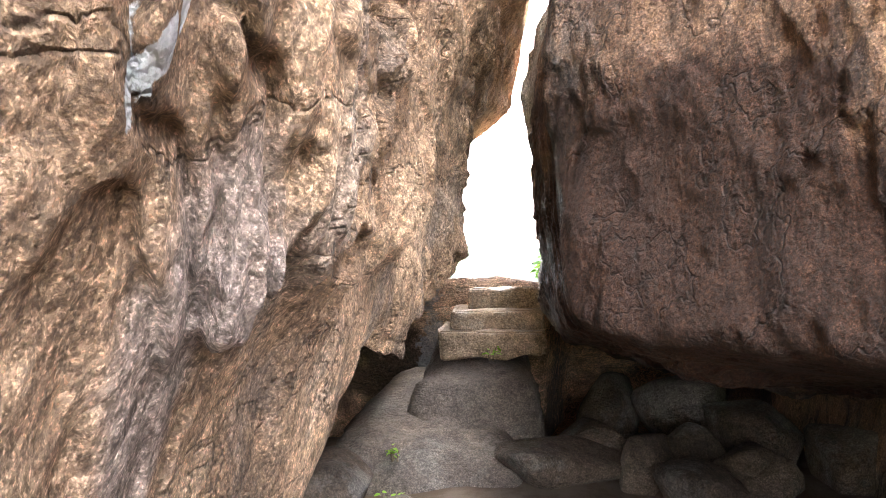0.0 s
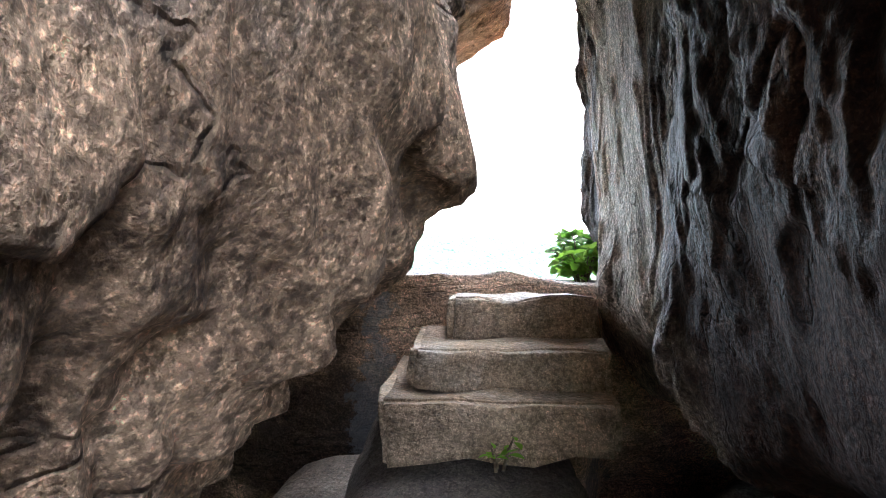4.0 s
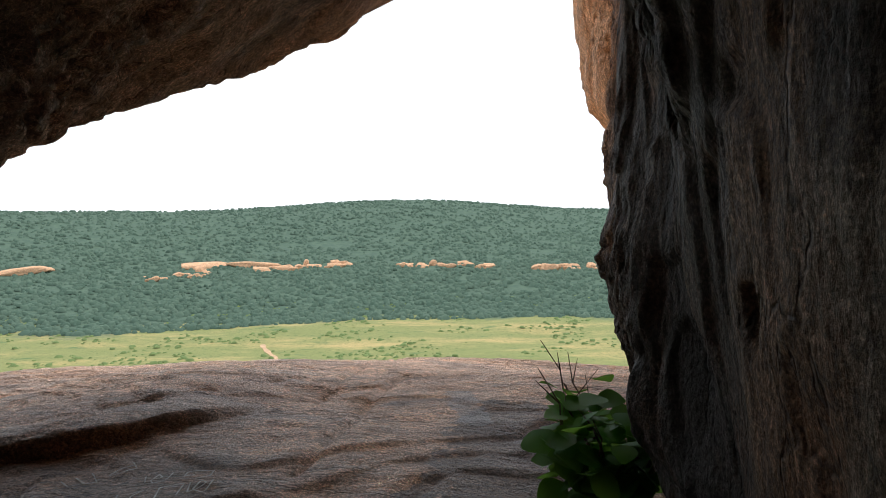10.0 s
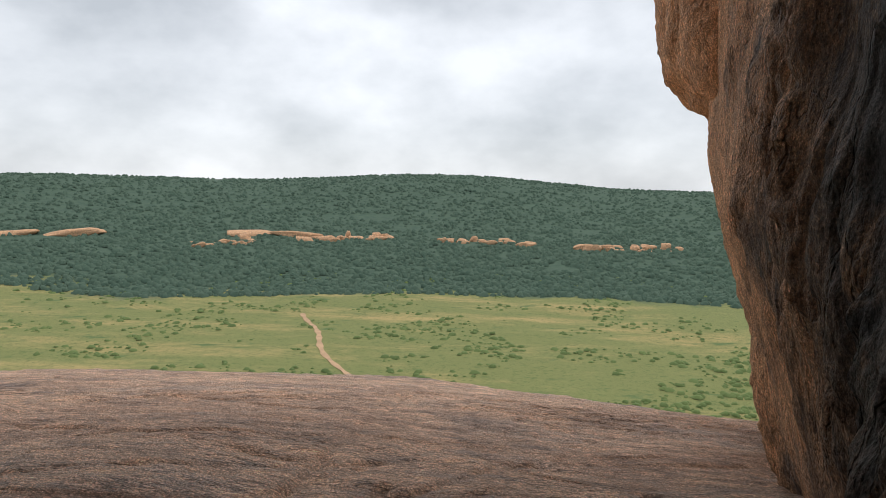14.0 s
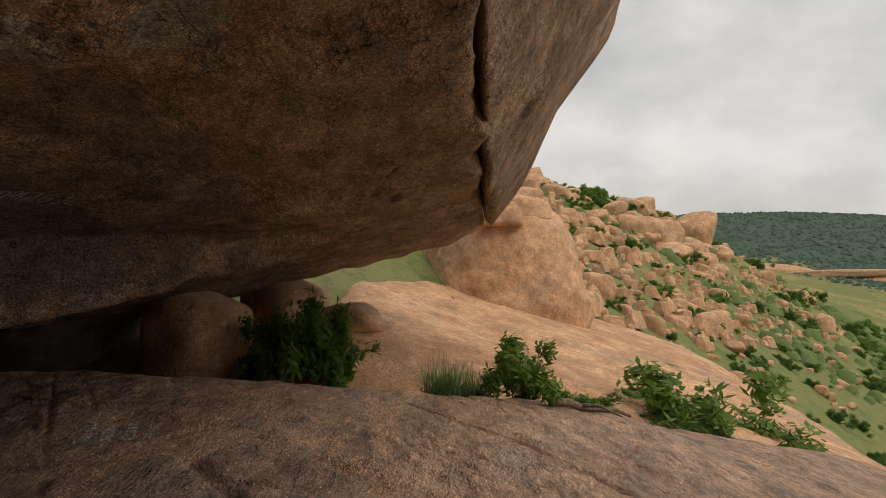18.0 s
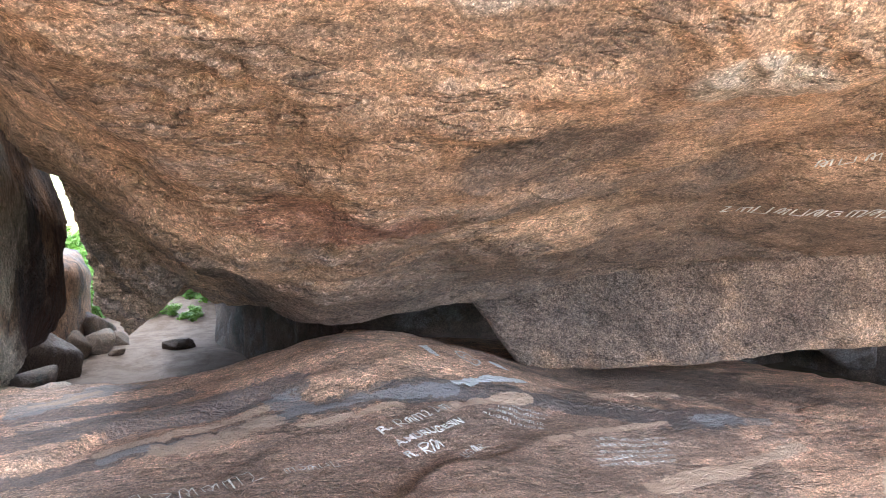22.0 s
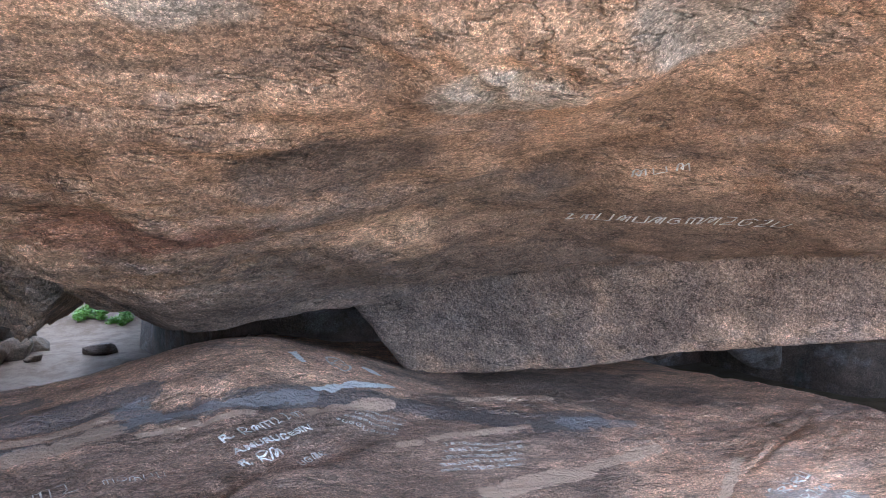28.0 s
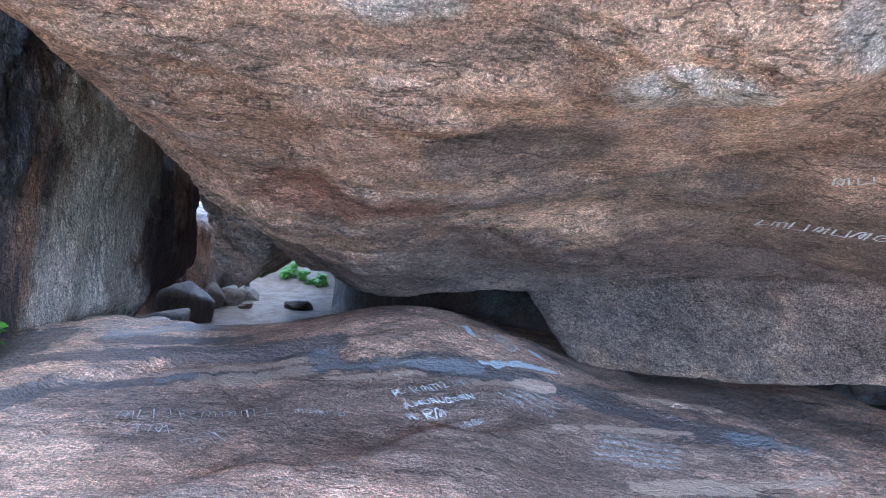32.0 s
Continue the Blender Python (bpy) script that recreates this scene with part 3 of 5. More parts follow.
def slab_top(x, y):
    u = y - 9
    z = 1.35 + 0.0003 * x - 0.05 * u - 0.0094 * x * x - 0.0065 * x * u - 0.0126 * u * u
    z = np.where(u < 0, np.minimum(z, 1.42 - 0.0094 * x * x - 0.02 * u), z)
    z = z + 0.36 * np.exp(-((x + 2.7) ** 2 / 1.2 + (y - 7.3) ** 2 / 0.9)) - 0.12 * np.exp(-((x + 5.3) ** 2 / 2 + (y - 9.6) ** 2 / 1.5))
    z = z - 0.9 * smooth(-9.2, -11.5, x + 0.15 * (y - 13))
    p = np.stack([x * 0.55 + y * 0.2, y * 0.9 - x * 0.3, 0 * x], -1)
    flat = p.reshape(-1, 3)
    z = z + 0.035 * fractal(flat * 0.6, 31, 3).reshape(x.shape)
    sheet = fractal(flat * 0.5 + 3.1, 47, 4, 0.45).reshape(x.shape)
    for level in (-0.55, -0.25, -0.05, 0.15, 0.4, 0.65):
        z = z + 0.016 * smooth(level - 0.012, level + 0.012, sheet)
    # the long open joint, its far side a hand higher
    line = 10.4 + 0.68 * (x + 0.92) + 0.12 * lattice(np.stack([x * 2, 0 * x, 0 * x], -1).reshape(-1, 3), 3).reshape(x.shape)
    z = z + 0.1 * smooth(-0.7, -1.6, x) * smooth(-0.03, 0.03, y - line) * smooth(-3.4, -2.6, x) * smooth(4.5, 1.5, y - line)
    run = np.interp(x, [-4.2, -3.77, -2.96, -2.16, -1.69, -0.9, -0.17, 0.32], [8.35, 8.29, 8.16, 8.06, 7.88, 8.1, 8.69, 9.77])
    run = run + 0.05 * lattice(np.stack([x * 4, 0 * x, 0 * x + 5], -1).reshape(-1, 3), 4).reshape(x.shape)
    z = z + 0.055 * smooth(0.1, -0.1, y - run) * smooth(-4.4, -3.6, x) * smooth(0.5, -0.1, x) - 0.02 * np.exp(-(((y - run - 0.05) / 0.07) ** 2)) * smooth(-4.4, -3.6, x) * smooth(0.5, -0.1, x)
    tip = -5.0 - 0.62 * (y - 7.6) + 0.1 * lattice(np.stack([y * 3, 0 * x, 0 * x + 8], -1).reshape(-1, 3), 14).reshape(x.shape)
    z = z - 0.07 * smooth(0.03, -0.03, x - tip) * smooth(9.4, 8.7, y) * smooth(-8.5, -6.5, x)
    z = z + 0.013 * fractal(np.stack([x / 0.35, y / 0.2, 0 * x], -1).reshape(-1, 3), 88, 4, 0.6).reshape(x.shape)
    for x0, y0, x1, y1, wide, deep in JOINTS:
        along = np.clip(((x - x0) * (x1 - x0) + (y - y0) * (y1 - y0)) / ((x1 - x0) ** 2 + (y1 - y0) ** 2), 0, 1)
        wob = 0.03 * lattice(np.stack([x * 3, y * 3, 0 * x + x0], -1).reshape(-1, 3), 19).reshape(x.shape)
        d = np.hypot(x - x0 - along * (x1 - x0) + wob, y - y0 - along * (y1 - y0) + wob)
        z = z - deep * np.exp(-((d / wide) ** 2))
    for a, b_, k in ((0.5, 11.2, 1.6), (2.2, 9.5, 1.5), (-3.4, 13.0, 0.5), (-2.6, 13.9, 0.5), (-6.4, 8.2, -1.2)):
        wob = 0.1 * lattice(np.stack([y * 1.5, x, 0 * x + a], -1).reshape(-1, 3), 9).reshape(x.shape)
        d = np.abs((x + a) - (y - b_) / k + wob) / math.hypot(1, 1 / k)
        z = z - 0.018 * np.exp(-((d / 0.03) ** 2)) * smooth(3.6, 2.6, np.abs(y - b_))
    return z


xs = np.concatenate([np.linspace(-24, -10, 36)[:-1], np.linspace(-10, 3.2, 430), np.linspace(3.3, 16, 42)])
# rows follow the edge at first, then run straight across
rows_y = np.concatenate([np.linspace(7.43, 16.8, 350), np.linspace(16.95, 34, 75)])
brow = slab_edge(xs)[:, None]
sy = np.concatenate([brow + np.linspace(0, 1, 60) * np.maximum(7.4 - brow, 0.12), np.maximum(rows_y, brow + 0.122 + 0.002 * np.arange(len(rows_y)))], 1)
sx = np.repeat(xs[:, None], sy.shape[1], 1)
top = np.stack([sx, sy, slab_top(sx, sy)], -1)
drop = np.linspace(1, 0, 30)[:-1]
face = np.repeat(top[:, :1], len(drop), 1)
depth = drop[None, :] * np.maximum(top[:, :1, 2] + 0.3, 0.2)
face[..., 2] = top[:, :1, 2] - depth
bulge = fractal(face.reshape(-1, 3) * 1.4, 12, 4).reshape(depth.shape)
face[..., 1] += -0.12 * np.sin(np.clip(depth / 0.35, 0, 1) * np.pi / 2) + 0.25 * depth**1.2 + 0.08 * bulge * np.clip(depth / 0.15, 0, 1)
sv = np.concatenate([face, top], 1)
tail = sv[:, -1:].copy()
tail[..., 2] = -45
sv = np.concatenate([sv, tail], 1)
ends = sv[[0, -1]].copy()
ends[..., 2] = -45
sv = np.concatenate([ends[:1], sv, ends[1:]], 0)
na, nb = sv.shape[:2]
sf = [(i * nb + j, (i + 1) * nb + j, (i + 1) * nb + j + 1, i * nb + j + 1) for i in range(na - 1) for j in range(nb - 1)]
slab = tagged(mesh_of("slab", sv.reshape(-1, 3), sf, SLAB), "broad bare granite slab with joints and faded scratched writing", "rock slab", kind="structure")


def lay(name, lines):
    """A field on the slab: 1 on the line, 0 at its half width, negative beyond. Lines are (half width, points...)."""
    best = np.full(len(sv.reshape(-1, 3)), -1.0)
    x, y = sv.reshape(-1, 3)[:, 0], sv.reshape(-1, 3)[:, 1]
    for wide, *pts in lines:
        for (x0, y0), (x1, y1) in zip(pts, pts[1:]):
            along = np.clip(((x - x0) * (x1 - x0) + (y - y0) * (y1 - y0)) / ((x1 - x0) ** 2 + (y1 - y0) ** 2), 0, 1)
            d = np.hypot(x - x0 - along * (x1 - x0), y - y0 - along * (y1 - y0))
            best = np.maximum(best, 1 - d / wide)
    slab.data.attributes.new(name, "FLOAT", "POINT").data.foreach_set("value", np.maximum(best, -1).astype(np.float32))


RUN = ((0.55, 10.1), (0.34, 9.74), (-0.17, 8.75), (-0.78, 8.5), (-1.5, 8.33), (-1.87, 8.25), (-2.49, 8.17), (-3.04, 8.16), (-3.77, 8.22), (-4.4, 8.42))
lay("channel", [(0.1, *RUN), (0.3, (0.35, 7.6), (0.5, 8.6), (0.35, 9.6), (0.5, 10.4)), (0.16, (0.2, 8.3), (-0.7, 8.05), (-1.9, 7.9)), (0.12, (-0.2, 7.75), (-1.2, 7.7)), (0.2, (-4.4, 8.42), (-5.2, 8.5))])
lay("silt", [(0.05, *RUN[3:8]), (0.12, (-1.95, 8.2), (-1.8, 8.05)), (0.1, (-5.0, 8.5), (-5.5, 8.6)), (0.12, (-5.75, 9.9), (-6.2, 10.05)), (0.16, (-0.2, 7.6), (-0.75, 7.2)), (0.1, (0.75, 9.3), (0.55, 9.9)), (0.1, (0.3, 10.2), (0.2, 10.9))])
lay("flaked", [(0.1, (-3.85, 9.45), (-4.6, 9.26)), (0.065, (-4.6, 9.26), (-5.48, 9.0)), (0.04, (-3.75, 8.73), (-4.62, 8.54)), (0.05, (-3.49, 8.8), (-3.62, 8.78)), (0.11, (-1.1, 8.5), (-1.7, 8.3)), (0.06, (-3.0, 8.3), (-3.6, 8.22)),
               (0.035, (-1.9, 8.44), (-2.6, 8.28)), (0.04, (-5.3, 8.0), (-5.9, 8.95)), (0.06, (-4.3, 8.02), (-5.2, 7.95)), (0.05, (-0.75, 8.4), (-1.7, 8.1)), (0.05, (-0.25, 7.5), (-0.6, 7.3)), (0.04, (-6.0, 9.3), (-5.2, 9.9))])
lay("whitewash", [(0.055, (-3.08, 8.09), (-3.55, 7.99)), (0.04, (-3.6, 7.98), (-3.7, 7.96)), (0.03, (-3.0, 7.55), (-3.06, 7.75)), (0.04, (-3.6, 7.62), (-3.68, 7.7))])
bpy.context.view_layer.update()


def slab_at(x, y):
    """Height of the slab's top at a place."""
    ok, hit, *_ = slab.ray_cast((x, y, 60), (0, 0, -1))
    return hit.z if ok else 0.0


# ---- the two great boulders ----
SIDE = ((-0.45, 3.2, 1.5), (1, 0, -0.2))
# undercut flanks that rise from the passage to the open side
RISE = [
    ((0.0, -0.01, 1.66), (0.837, 0.098, -0.538)), ((0.0, -0.01, 1.66), (0.954, 0.054, -0.295)), ((-0.08, 1.59, 1.64), (0.824, 0.115, -0.555)),
    ((-0.08, 1.59, 1.64), (0.995, -0.013, -0.102)), ((-0.22, 2.94, 1.6), (0.799, 0.143, -0.584)), ((-0.22, 2.94, 1.6), (0.965, 0.029, -0.26)),
    ((-0.14, 4.09, 1.78), (0.587, 0.206, -0.783)), ((-0.16, 4.9, 1.86), (0.815, 0.136, -0.563)), ((-0.16, 4.9, 1.86), (0.467, 0.218, -0.857)), ((-0.16, 4.9, 1.86), (0.454, 0.214, -0.865))]


def lip(v):
    """The hollow below the slanting lip of the belly."""
    s_ = -0.498 * (v[:, 0] + 2.6) - 0.867 * (v[:, 1] - 9.5) + 0.1 * fractal(v / 0.8, 77, 3)
    return 0.17 * smooth(-0.05, 0.16, s_) * smooth(2.4, 1.2, s_) * smooth(-2.0, -3.2, v[:, 0]) * smooth(4.4, 3.6, v[:, 2])


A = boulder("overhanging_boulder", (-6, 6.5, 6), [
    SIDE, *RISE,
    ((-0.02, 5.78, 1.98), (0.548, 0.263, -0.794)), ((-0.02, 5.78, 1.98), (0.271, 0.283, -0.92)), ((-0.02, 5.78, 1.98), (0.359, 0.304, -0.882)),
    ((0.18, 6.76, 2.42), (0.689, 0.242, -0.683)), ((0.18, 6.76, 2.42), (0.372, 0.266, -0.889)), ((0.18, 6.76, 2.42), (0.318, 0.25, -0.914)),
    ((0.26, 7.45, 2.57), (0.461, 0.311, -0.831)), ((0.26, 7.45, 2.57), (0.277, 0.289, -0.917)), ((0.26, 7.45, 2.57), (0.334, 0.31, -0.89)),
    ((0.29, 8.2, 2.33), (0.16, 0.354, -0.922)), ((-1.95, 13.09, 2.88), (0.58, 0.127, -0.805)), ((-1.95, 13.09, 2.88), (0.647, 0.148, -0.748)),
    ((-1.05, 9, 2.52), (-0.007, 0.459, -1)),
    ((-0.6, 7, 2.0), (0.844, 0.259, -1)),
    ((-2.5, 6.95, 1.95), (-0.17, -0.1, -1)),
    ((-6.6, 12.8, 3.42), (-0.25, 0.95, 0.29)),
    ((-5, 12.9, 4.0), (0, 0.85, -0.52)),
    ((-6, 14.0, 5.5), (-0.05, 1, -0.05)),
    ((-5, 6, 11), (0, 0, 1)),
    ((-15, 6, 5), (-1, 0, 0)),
    # unseen southward extension, added to shade the ground beyond the passage
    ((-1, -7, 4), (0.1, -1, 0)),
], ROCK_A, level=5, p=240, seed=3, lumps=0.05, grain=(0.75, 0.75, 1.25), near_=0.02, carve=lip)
tagged(A, "huge overhanging orange-brown granite boulder with grey stains", "boulder")
boulder("wall_foot", (-1.9, 3.0, 3.2), [
    SIDE, *RISE,
    ((0.0, -0.01, 1.66), (0.817, 0.057, -0.574)), ((0.0, -0.01, 1.66), (0.954, 0.085, -0.287)), ((-0.08, 1.59, 1.64), (0.819, 0.073, -0.569)),
    ((-0.08, 1.59, 1.64), (0.954, 0.103, -0.282)), ((-0.22, 2.94, 1.6), (0.787, 0.094, -0.609)), ((-0.22, 2.94, 1.6), (0.945, 0.125, -0.304)),
    ((-0.47, 3.0, 1.2), (-0.8, 0.1, -1)), ((-0.45, 4.2, 1.75), (0.62, 0.42, -0.66)), ((-3, 5.7, 1.6), (0.0, 1, 0)), ((-3, 2, 5.0), (0, 0, 1)), ((-3.6, 2, 3), (-1, 0, 0)), ((-1, -1.6, 4), (0.3, -1, 0))],
    ROCK_A, level=5, p=240, seed=3, lumps=0.05, grain=(1.1, 1.1, 0.6), parent=A, near_=0.019, chip=1.7)
flake = boulder("lower_flake", (-9, 9.5, 3.4), [
    ((-6, 9.5, 2.62), (0.19, 0.3, -1)),
    ((-6.6, 12.8, 3.42), (0.05, 0.95, 0.29)),
    ((-3.2, 9, 3.4), (1, -0.3, 0)),
    ((-9, 9, 5.5), (0, 0, 1)),
    ((-14.6, 9, 3), (-1, 0, -0.3)),
    ((-9, 6.2, 3), (0, -1, 0)),
], ROCK_A, level=5, p=30, seed=5, lumps=0.05, parent=A, chip=1.0, near_=0.02)
boulder("outer_sheet", (-8.6, 13.25, 4.3), [
    ((-6.6, 13.0, 3.42), (0.19, 0.3, -1)),
    ((-7.84, 13.57, 4.53), (0.22, 1, -0.51)),
    ((-3.6, 13, 4), (1, 0, -0.2)),
    ((-8, 13, 6.4), (0, 0, 1)),
    ((-13.5, 13, 4), (-1, 0, -0.2)),
    ((-6.6, 12.85, 3.42), (-0.05, -0.95, -0.29)),
], ROCK_A, level=5, p=24, seed=25, lumps=0.06, size=0.7, parent=A, near_=0.02)
boulder("crack_wall", (-8.5, 12.2, 4.3), [
    ((-6.6, 12.7, 3.42), (0.05, 0.95, 0.29)), ((-8, 11.9, 4), (0, -1, 0)), ((-6.6, 13.0, 3.6), (0.19, 0.3, -1)), ((-8, 12.7, 5), (0, 0, 1)), ((-13.3, 12.7, 4), (-1, 0, 0)), ((-4.5, 12.7, 4), (1, 0, 0))],
    ROCK_A, level=4, p=20, lumps=0.03, seed=26, parent=A)
footing = boulder("footing", (-6.3, 6.6, 2.3), [
    ((-3.54, 6.98, 2.03), (0.75, 1.25, -0.71)),
    ((-3.54, 6.98, 2.03), (1, -0.5, -0.8)),
    ((-4.6, 6.8, 1.2), (-0.12, 0.05, -1)),
    ((-5, 6, 3.4), (0, 0, 1)),
    ((-10.5, 6.5, 1.9), (-1, 0, -0.5)),
    ((-5, 5.4, 2), (0, -1, 0)),
], ROCK_A, level=5, p=70, seed=35, lumps=0.03, parent=A, chip=0.55, near_=0.02)
# two added rocks close the cave's back so no daylight comes through
back = boulder("light_blocking_rock", (-8.5, 1, 1), [((-3.0, 3, 1), (1, 0.3, 0)), ((-7, 4.0, 1), (0, 1, 0)), ((-16, 1, 1), (-1, 0, 0)), ((-8, -2, 1), (0, -1, 0)), ((-8, 1, 3.5), (0, 0, 1)), ((-8, 1, -1), (0, 0, -1))], STONE, level=5, lumps=0.15, seed=41)
cave = boulder("light_blocking_rock", (-13, 4.2, 0.8), [((-10.6, 4, 1), (1, 0.2, 0)), ((-13, 6.9, 0.5), (0.1, 1, 0)), ((-18, 4, 1), (-1, 0, 0)), ((-13, 1, 1), (0, -1, 0)), ((-13, 4, 3), (0, 0, 1)), ((-13, 4, -3), (0, 0, -1))], STONE, level=5, lumps=0.15, seed=44)
tagged(cave, "added dark rock that shuts light out of the low cave", "rock")
tagged(back, "added dark rock that shuts light out of the low cave", "rock")
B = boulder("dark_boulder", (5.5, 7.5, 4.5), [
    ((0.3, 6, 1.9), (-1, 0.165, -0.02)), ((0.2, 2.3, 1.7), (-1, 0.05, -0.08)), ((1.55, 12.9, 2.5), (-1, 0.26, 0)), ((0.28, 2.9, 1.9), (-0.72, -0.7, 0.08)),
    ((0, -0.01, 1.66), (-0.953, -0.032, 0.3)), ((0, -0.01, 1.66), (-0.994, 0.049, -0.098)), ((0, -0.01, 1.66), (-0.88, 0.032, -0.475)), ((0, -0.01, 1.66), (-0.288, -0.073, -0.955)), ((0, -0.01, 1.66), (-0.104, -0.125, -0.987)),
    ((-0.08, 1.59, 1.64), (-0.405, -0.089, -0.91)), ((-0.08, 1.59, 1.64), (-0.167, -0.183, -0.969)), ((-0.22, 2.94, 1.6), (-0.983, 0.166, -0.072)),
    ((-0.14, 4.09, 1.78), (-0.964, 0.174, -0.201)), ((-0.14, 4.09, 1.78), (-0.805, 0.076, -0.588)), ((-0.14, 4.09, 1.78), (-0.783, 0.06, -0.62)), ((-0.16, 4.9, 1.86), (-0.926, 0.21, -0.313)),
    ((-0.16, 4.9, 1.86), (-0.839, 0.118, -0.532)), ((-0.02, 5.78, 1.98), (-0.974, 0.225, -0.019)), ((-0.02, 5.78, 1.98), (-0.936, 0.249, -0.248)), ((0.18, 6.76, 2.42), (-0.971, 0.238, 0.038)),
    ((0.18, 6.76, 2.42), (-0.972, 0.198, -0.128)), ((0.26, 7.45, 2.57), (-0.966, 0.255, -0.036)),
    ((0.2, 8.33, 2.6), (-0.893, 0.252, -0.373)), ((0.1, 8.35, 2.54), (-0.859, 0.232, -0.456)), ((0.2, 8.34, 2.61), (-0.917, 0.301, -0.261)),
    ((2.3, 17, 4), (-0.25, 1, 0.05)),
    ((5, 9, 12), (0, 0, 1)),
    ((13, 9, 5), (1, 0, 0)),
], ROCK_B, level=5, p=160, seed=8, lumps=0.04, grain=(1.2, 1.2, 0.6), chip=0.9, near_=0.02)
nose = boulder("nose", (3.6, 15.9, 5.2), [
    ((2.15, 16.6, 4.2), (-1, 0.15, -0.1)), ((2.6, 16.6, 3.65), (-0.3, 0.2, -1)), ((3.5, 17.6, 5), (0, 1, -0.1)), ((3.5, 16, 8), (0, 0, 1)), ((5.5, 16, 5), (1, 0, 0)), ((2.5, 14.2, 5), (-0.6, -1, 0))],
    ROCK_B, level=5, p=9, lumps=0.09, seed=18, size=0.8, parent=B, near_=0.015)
tagged(B, "tall dark brown granite boulder with black water stains", "boulder")

mouth = boulder("mouth_boulder", (5, -2.6, 0.8), [
    ((0.85, -2.6, 1), (-1, -0.1, 0.06)), ((3, 0.3, 1), (-0.35, 1, 0.1)), ((3, -5.6, 1), (-0.2, -1, 0.1)), ((5, -2.6, 2.3), (-0.1, 0, 1)), ((9, -2.6, 1), (1, 0, 0)), ((5, -2.6, -1), (0, 0, -1))],
    ROCK_B, level=6, p=10, lumps=0.14, seed=48, size=1.2)
tagged(mouth, "broad dark granite boulder beside the mouth of the passage", "boulder")
# added rock mass, keeps daylight from the right out from under the boulder
light_stop = boulder("light_blocking_rock", (6, 6.5, 0.5), [((2.7, 6, 0.5), (-1, 0, 0.2)), ((6, 3.4, 0.5), (0, -1, 0.2)), ((12, 6, 0.5), (1, 0, 0)), ((6, 10, 0.5), (0, 1, 0)), ((6, 6, 2.2), (0, 0, 1)), ((6, 6, -1), (0, 0, -1))], ROCK_B, level=5, lumps=0.15, seed=43)
tagged(light_stop, "added dark rock that shuts light out from under the tall boulder", "rock")


# ---- steps in the passage ----
def hewn(name, x0, x1, y0, y1, z0, z1, mat, parent, seed, skew=0.0, wear=0.02):
    """A rough stone block with chipped, rounded edges."""
    bm = bmesh.new()
    bmesh.ops.create_cube(bm, size=1)
    bmesh.ops.bevel(bm, geom=bm.edges[:], offset=0.035, segments=2, affect="EDGES")
    bmesh.ops.subdivide_edges(bm, edges=bm.edges[:], cuts=5, use_grid_fill=True)
    v = np.array([w.co[:] for w in bm.verts])
    v = v * (x1 - x0, y1 - y0, z1 - z0) + ((x0 + x1) / 2, (y0 + y1) / 2, (z0 + z1) / 2)
    v[:, 1] += skew * (v[:, 0] - x0)
    for k in range(3):
        v[:, k] += wear * fractal(v / 0.22, seed + 5 * k, 3)
    for w, co in zip(bm.verts, v):
        w.co = co
    me = bpy.data.meshes.new(name)
    bm.to_mesh(me)
    bm.free()
    me.materials.append(mat)
    me.polygons.foreach_set("use_smooth", [True] * len(me.polygons))
    ob = new(name, me)
    ob.parent = parent
    return ob


steps = tagged(new("stone_steps"), "rough hewn grey-brown stone steps in a narrow passage", "steps")
hewn("step", -0.32, 0.42, 6.5, 7.3, 1.2, 1.4, STEP, steps, 1, 0.08, 0.028)
hewn("step", -0.47, 0.40, 6.1, 7.2, 1.02, 1.225, STEP, steps, 2, 0.1, 0.03)
hewn("step", -0.57, 0.38, 5.85, 7.2, 0.82, 1.055, STEP, steps, 3, 0.1, 0.032)
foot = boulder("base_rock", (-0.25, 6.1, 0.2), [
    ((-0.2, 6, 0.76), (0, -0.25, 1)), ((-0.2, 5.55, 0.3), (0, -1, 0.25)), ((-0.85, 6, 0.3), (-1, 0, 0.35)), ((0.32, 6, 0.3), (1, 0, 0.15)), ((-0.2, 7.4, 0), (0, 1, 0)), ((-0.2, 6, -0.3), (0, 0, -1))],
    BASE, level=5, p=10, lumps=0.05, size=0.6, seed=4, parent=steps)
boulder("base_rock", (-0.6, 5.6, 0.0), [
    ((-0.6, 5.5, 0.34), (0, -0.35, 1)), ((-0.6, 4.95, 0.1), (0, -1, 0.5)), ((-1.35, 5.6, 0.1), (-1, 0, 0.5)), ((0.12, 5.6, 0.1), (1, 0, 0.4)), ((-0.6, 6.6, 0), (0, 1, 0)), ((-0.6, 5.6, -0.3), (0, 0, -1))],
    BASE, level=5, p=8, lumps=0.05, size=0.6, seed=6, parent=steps)


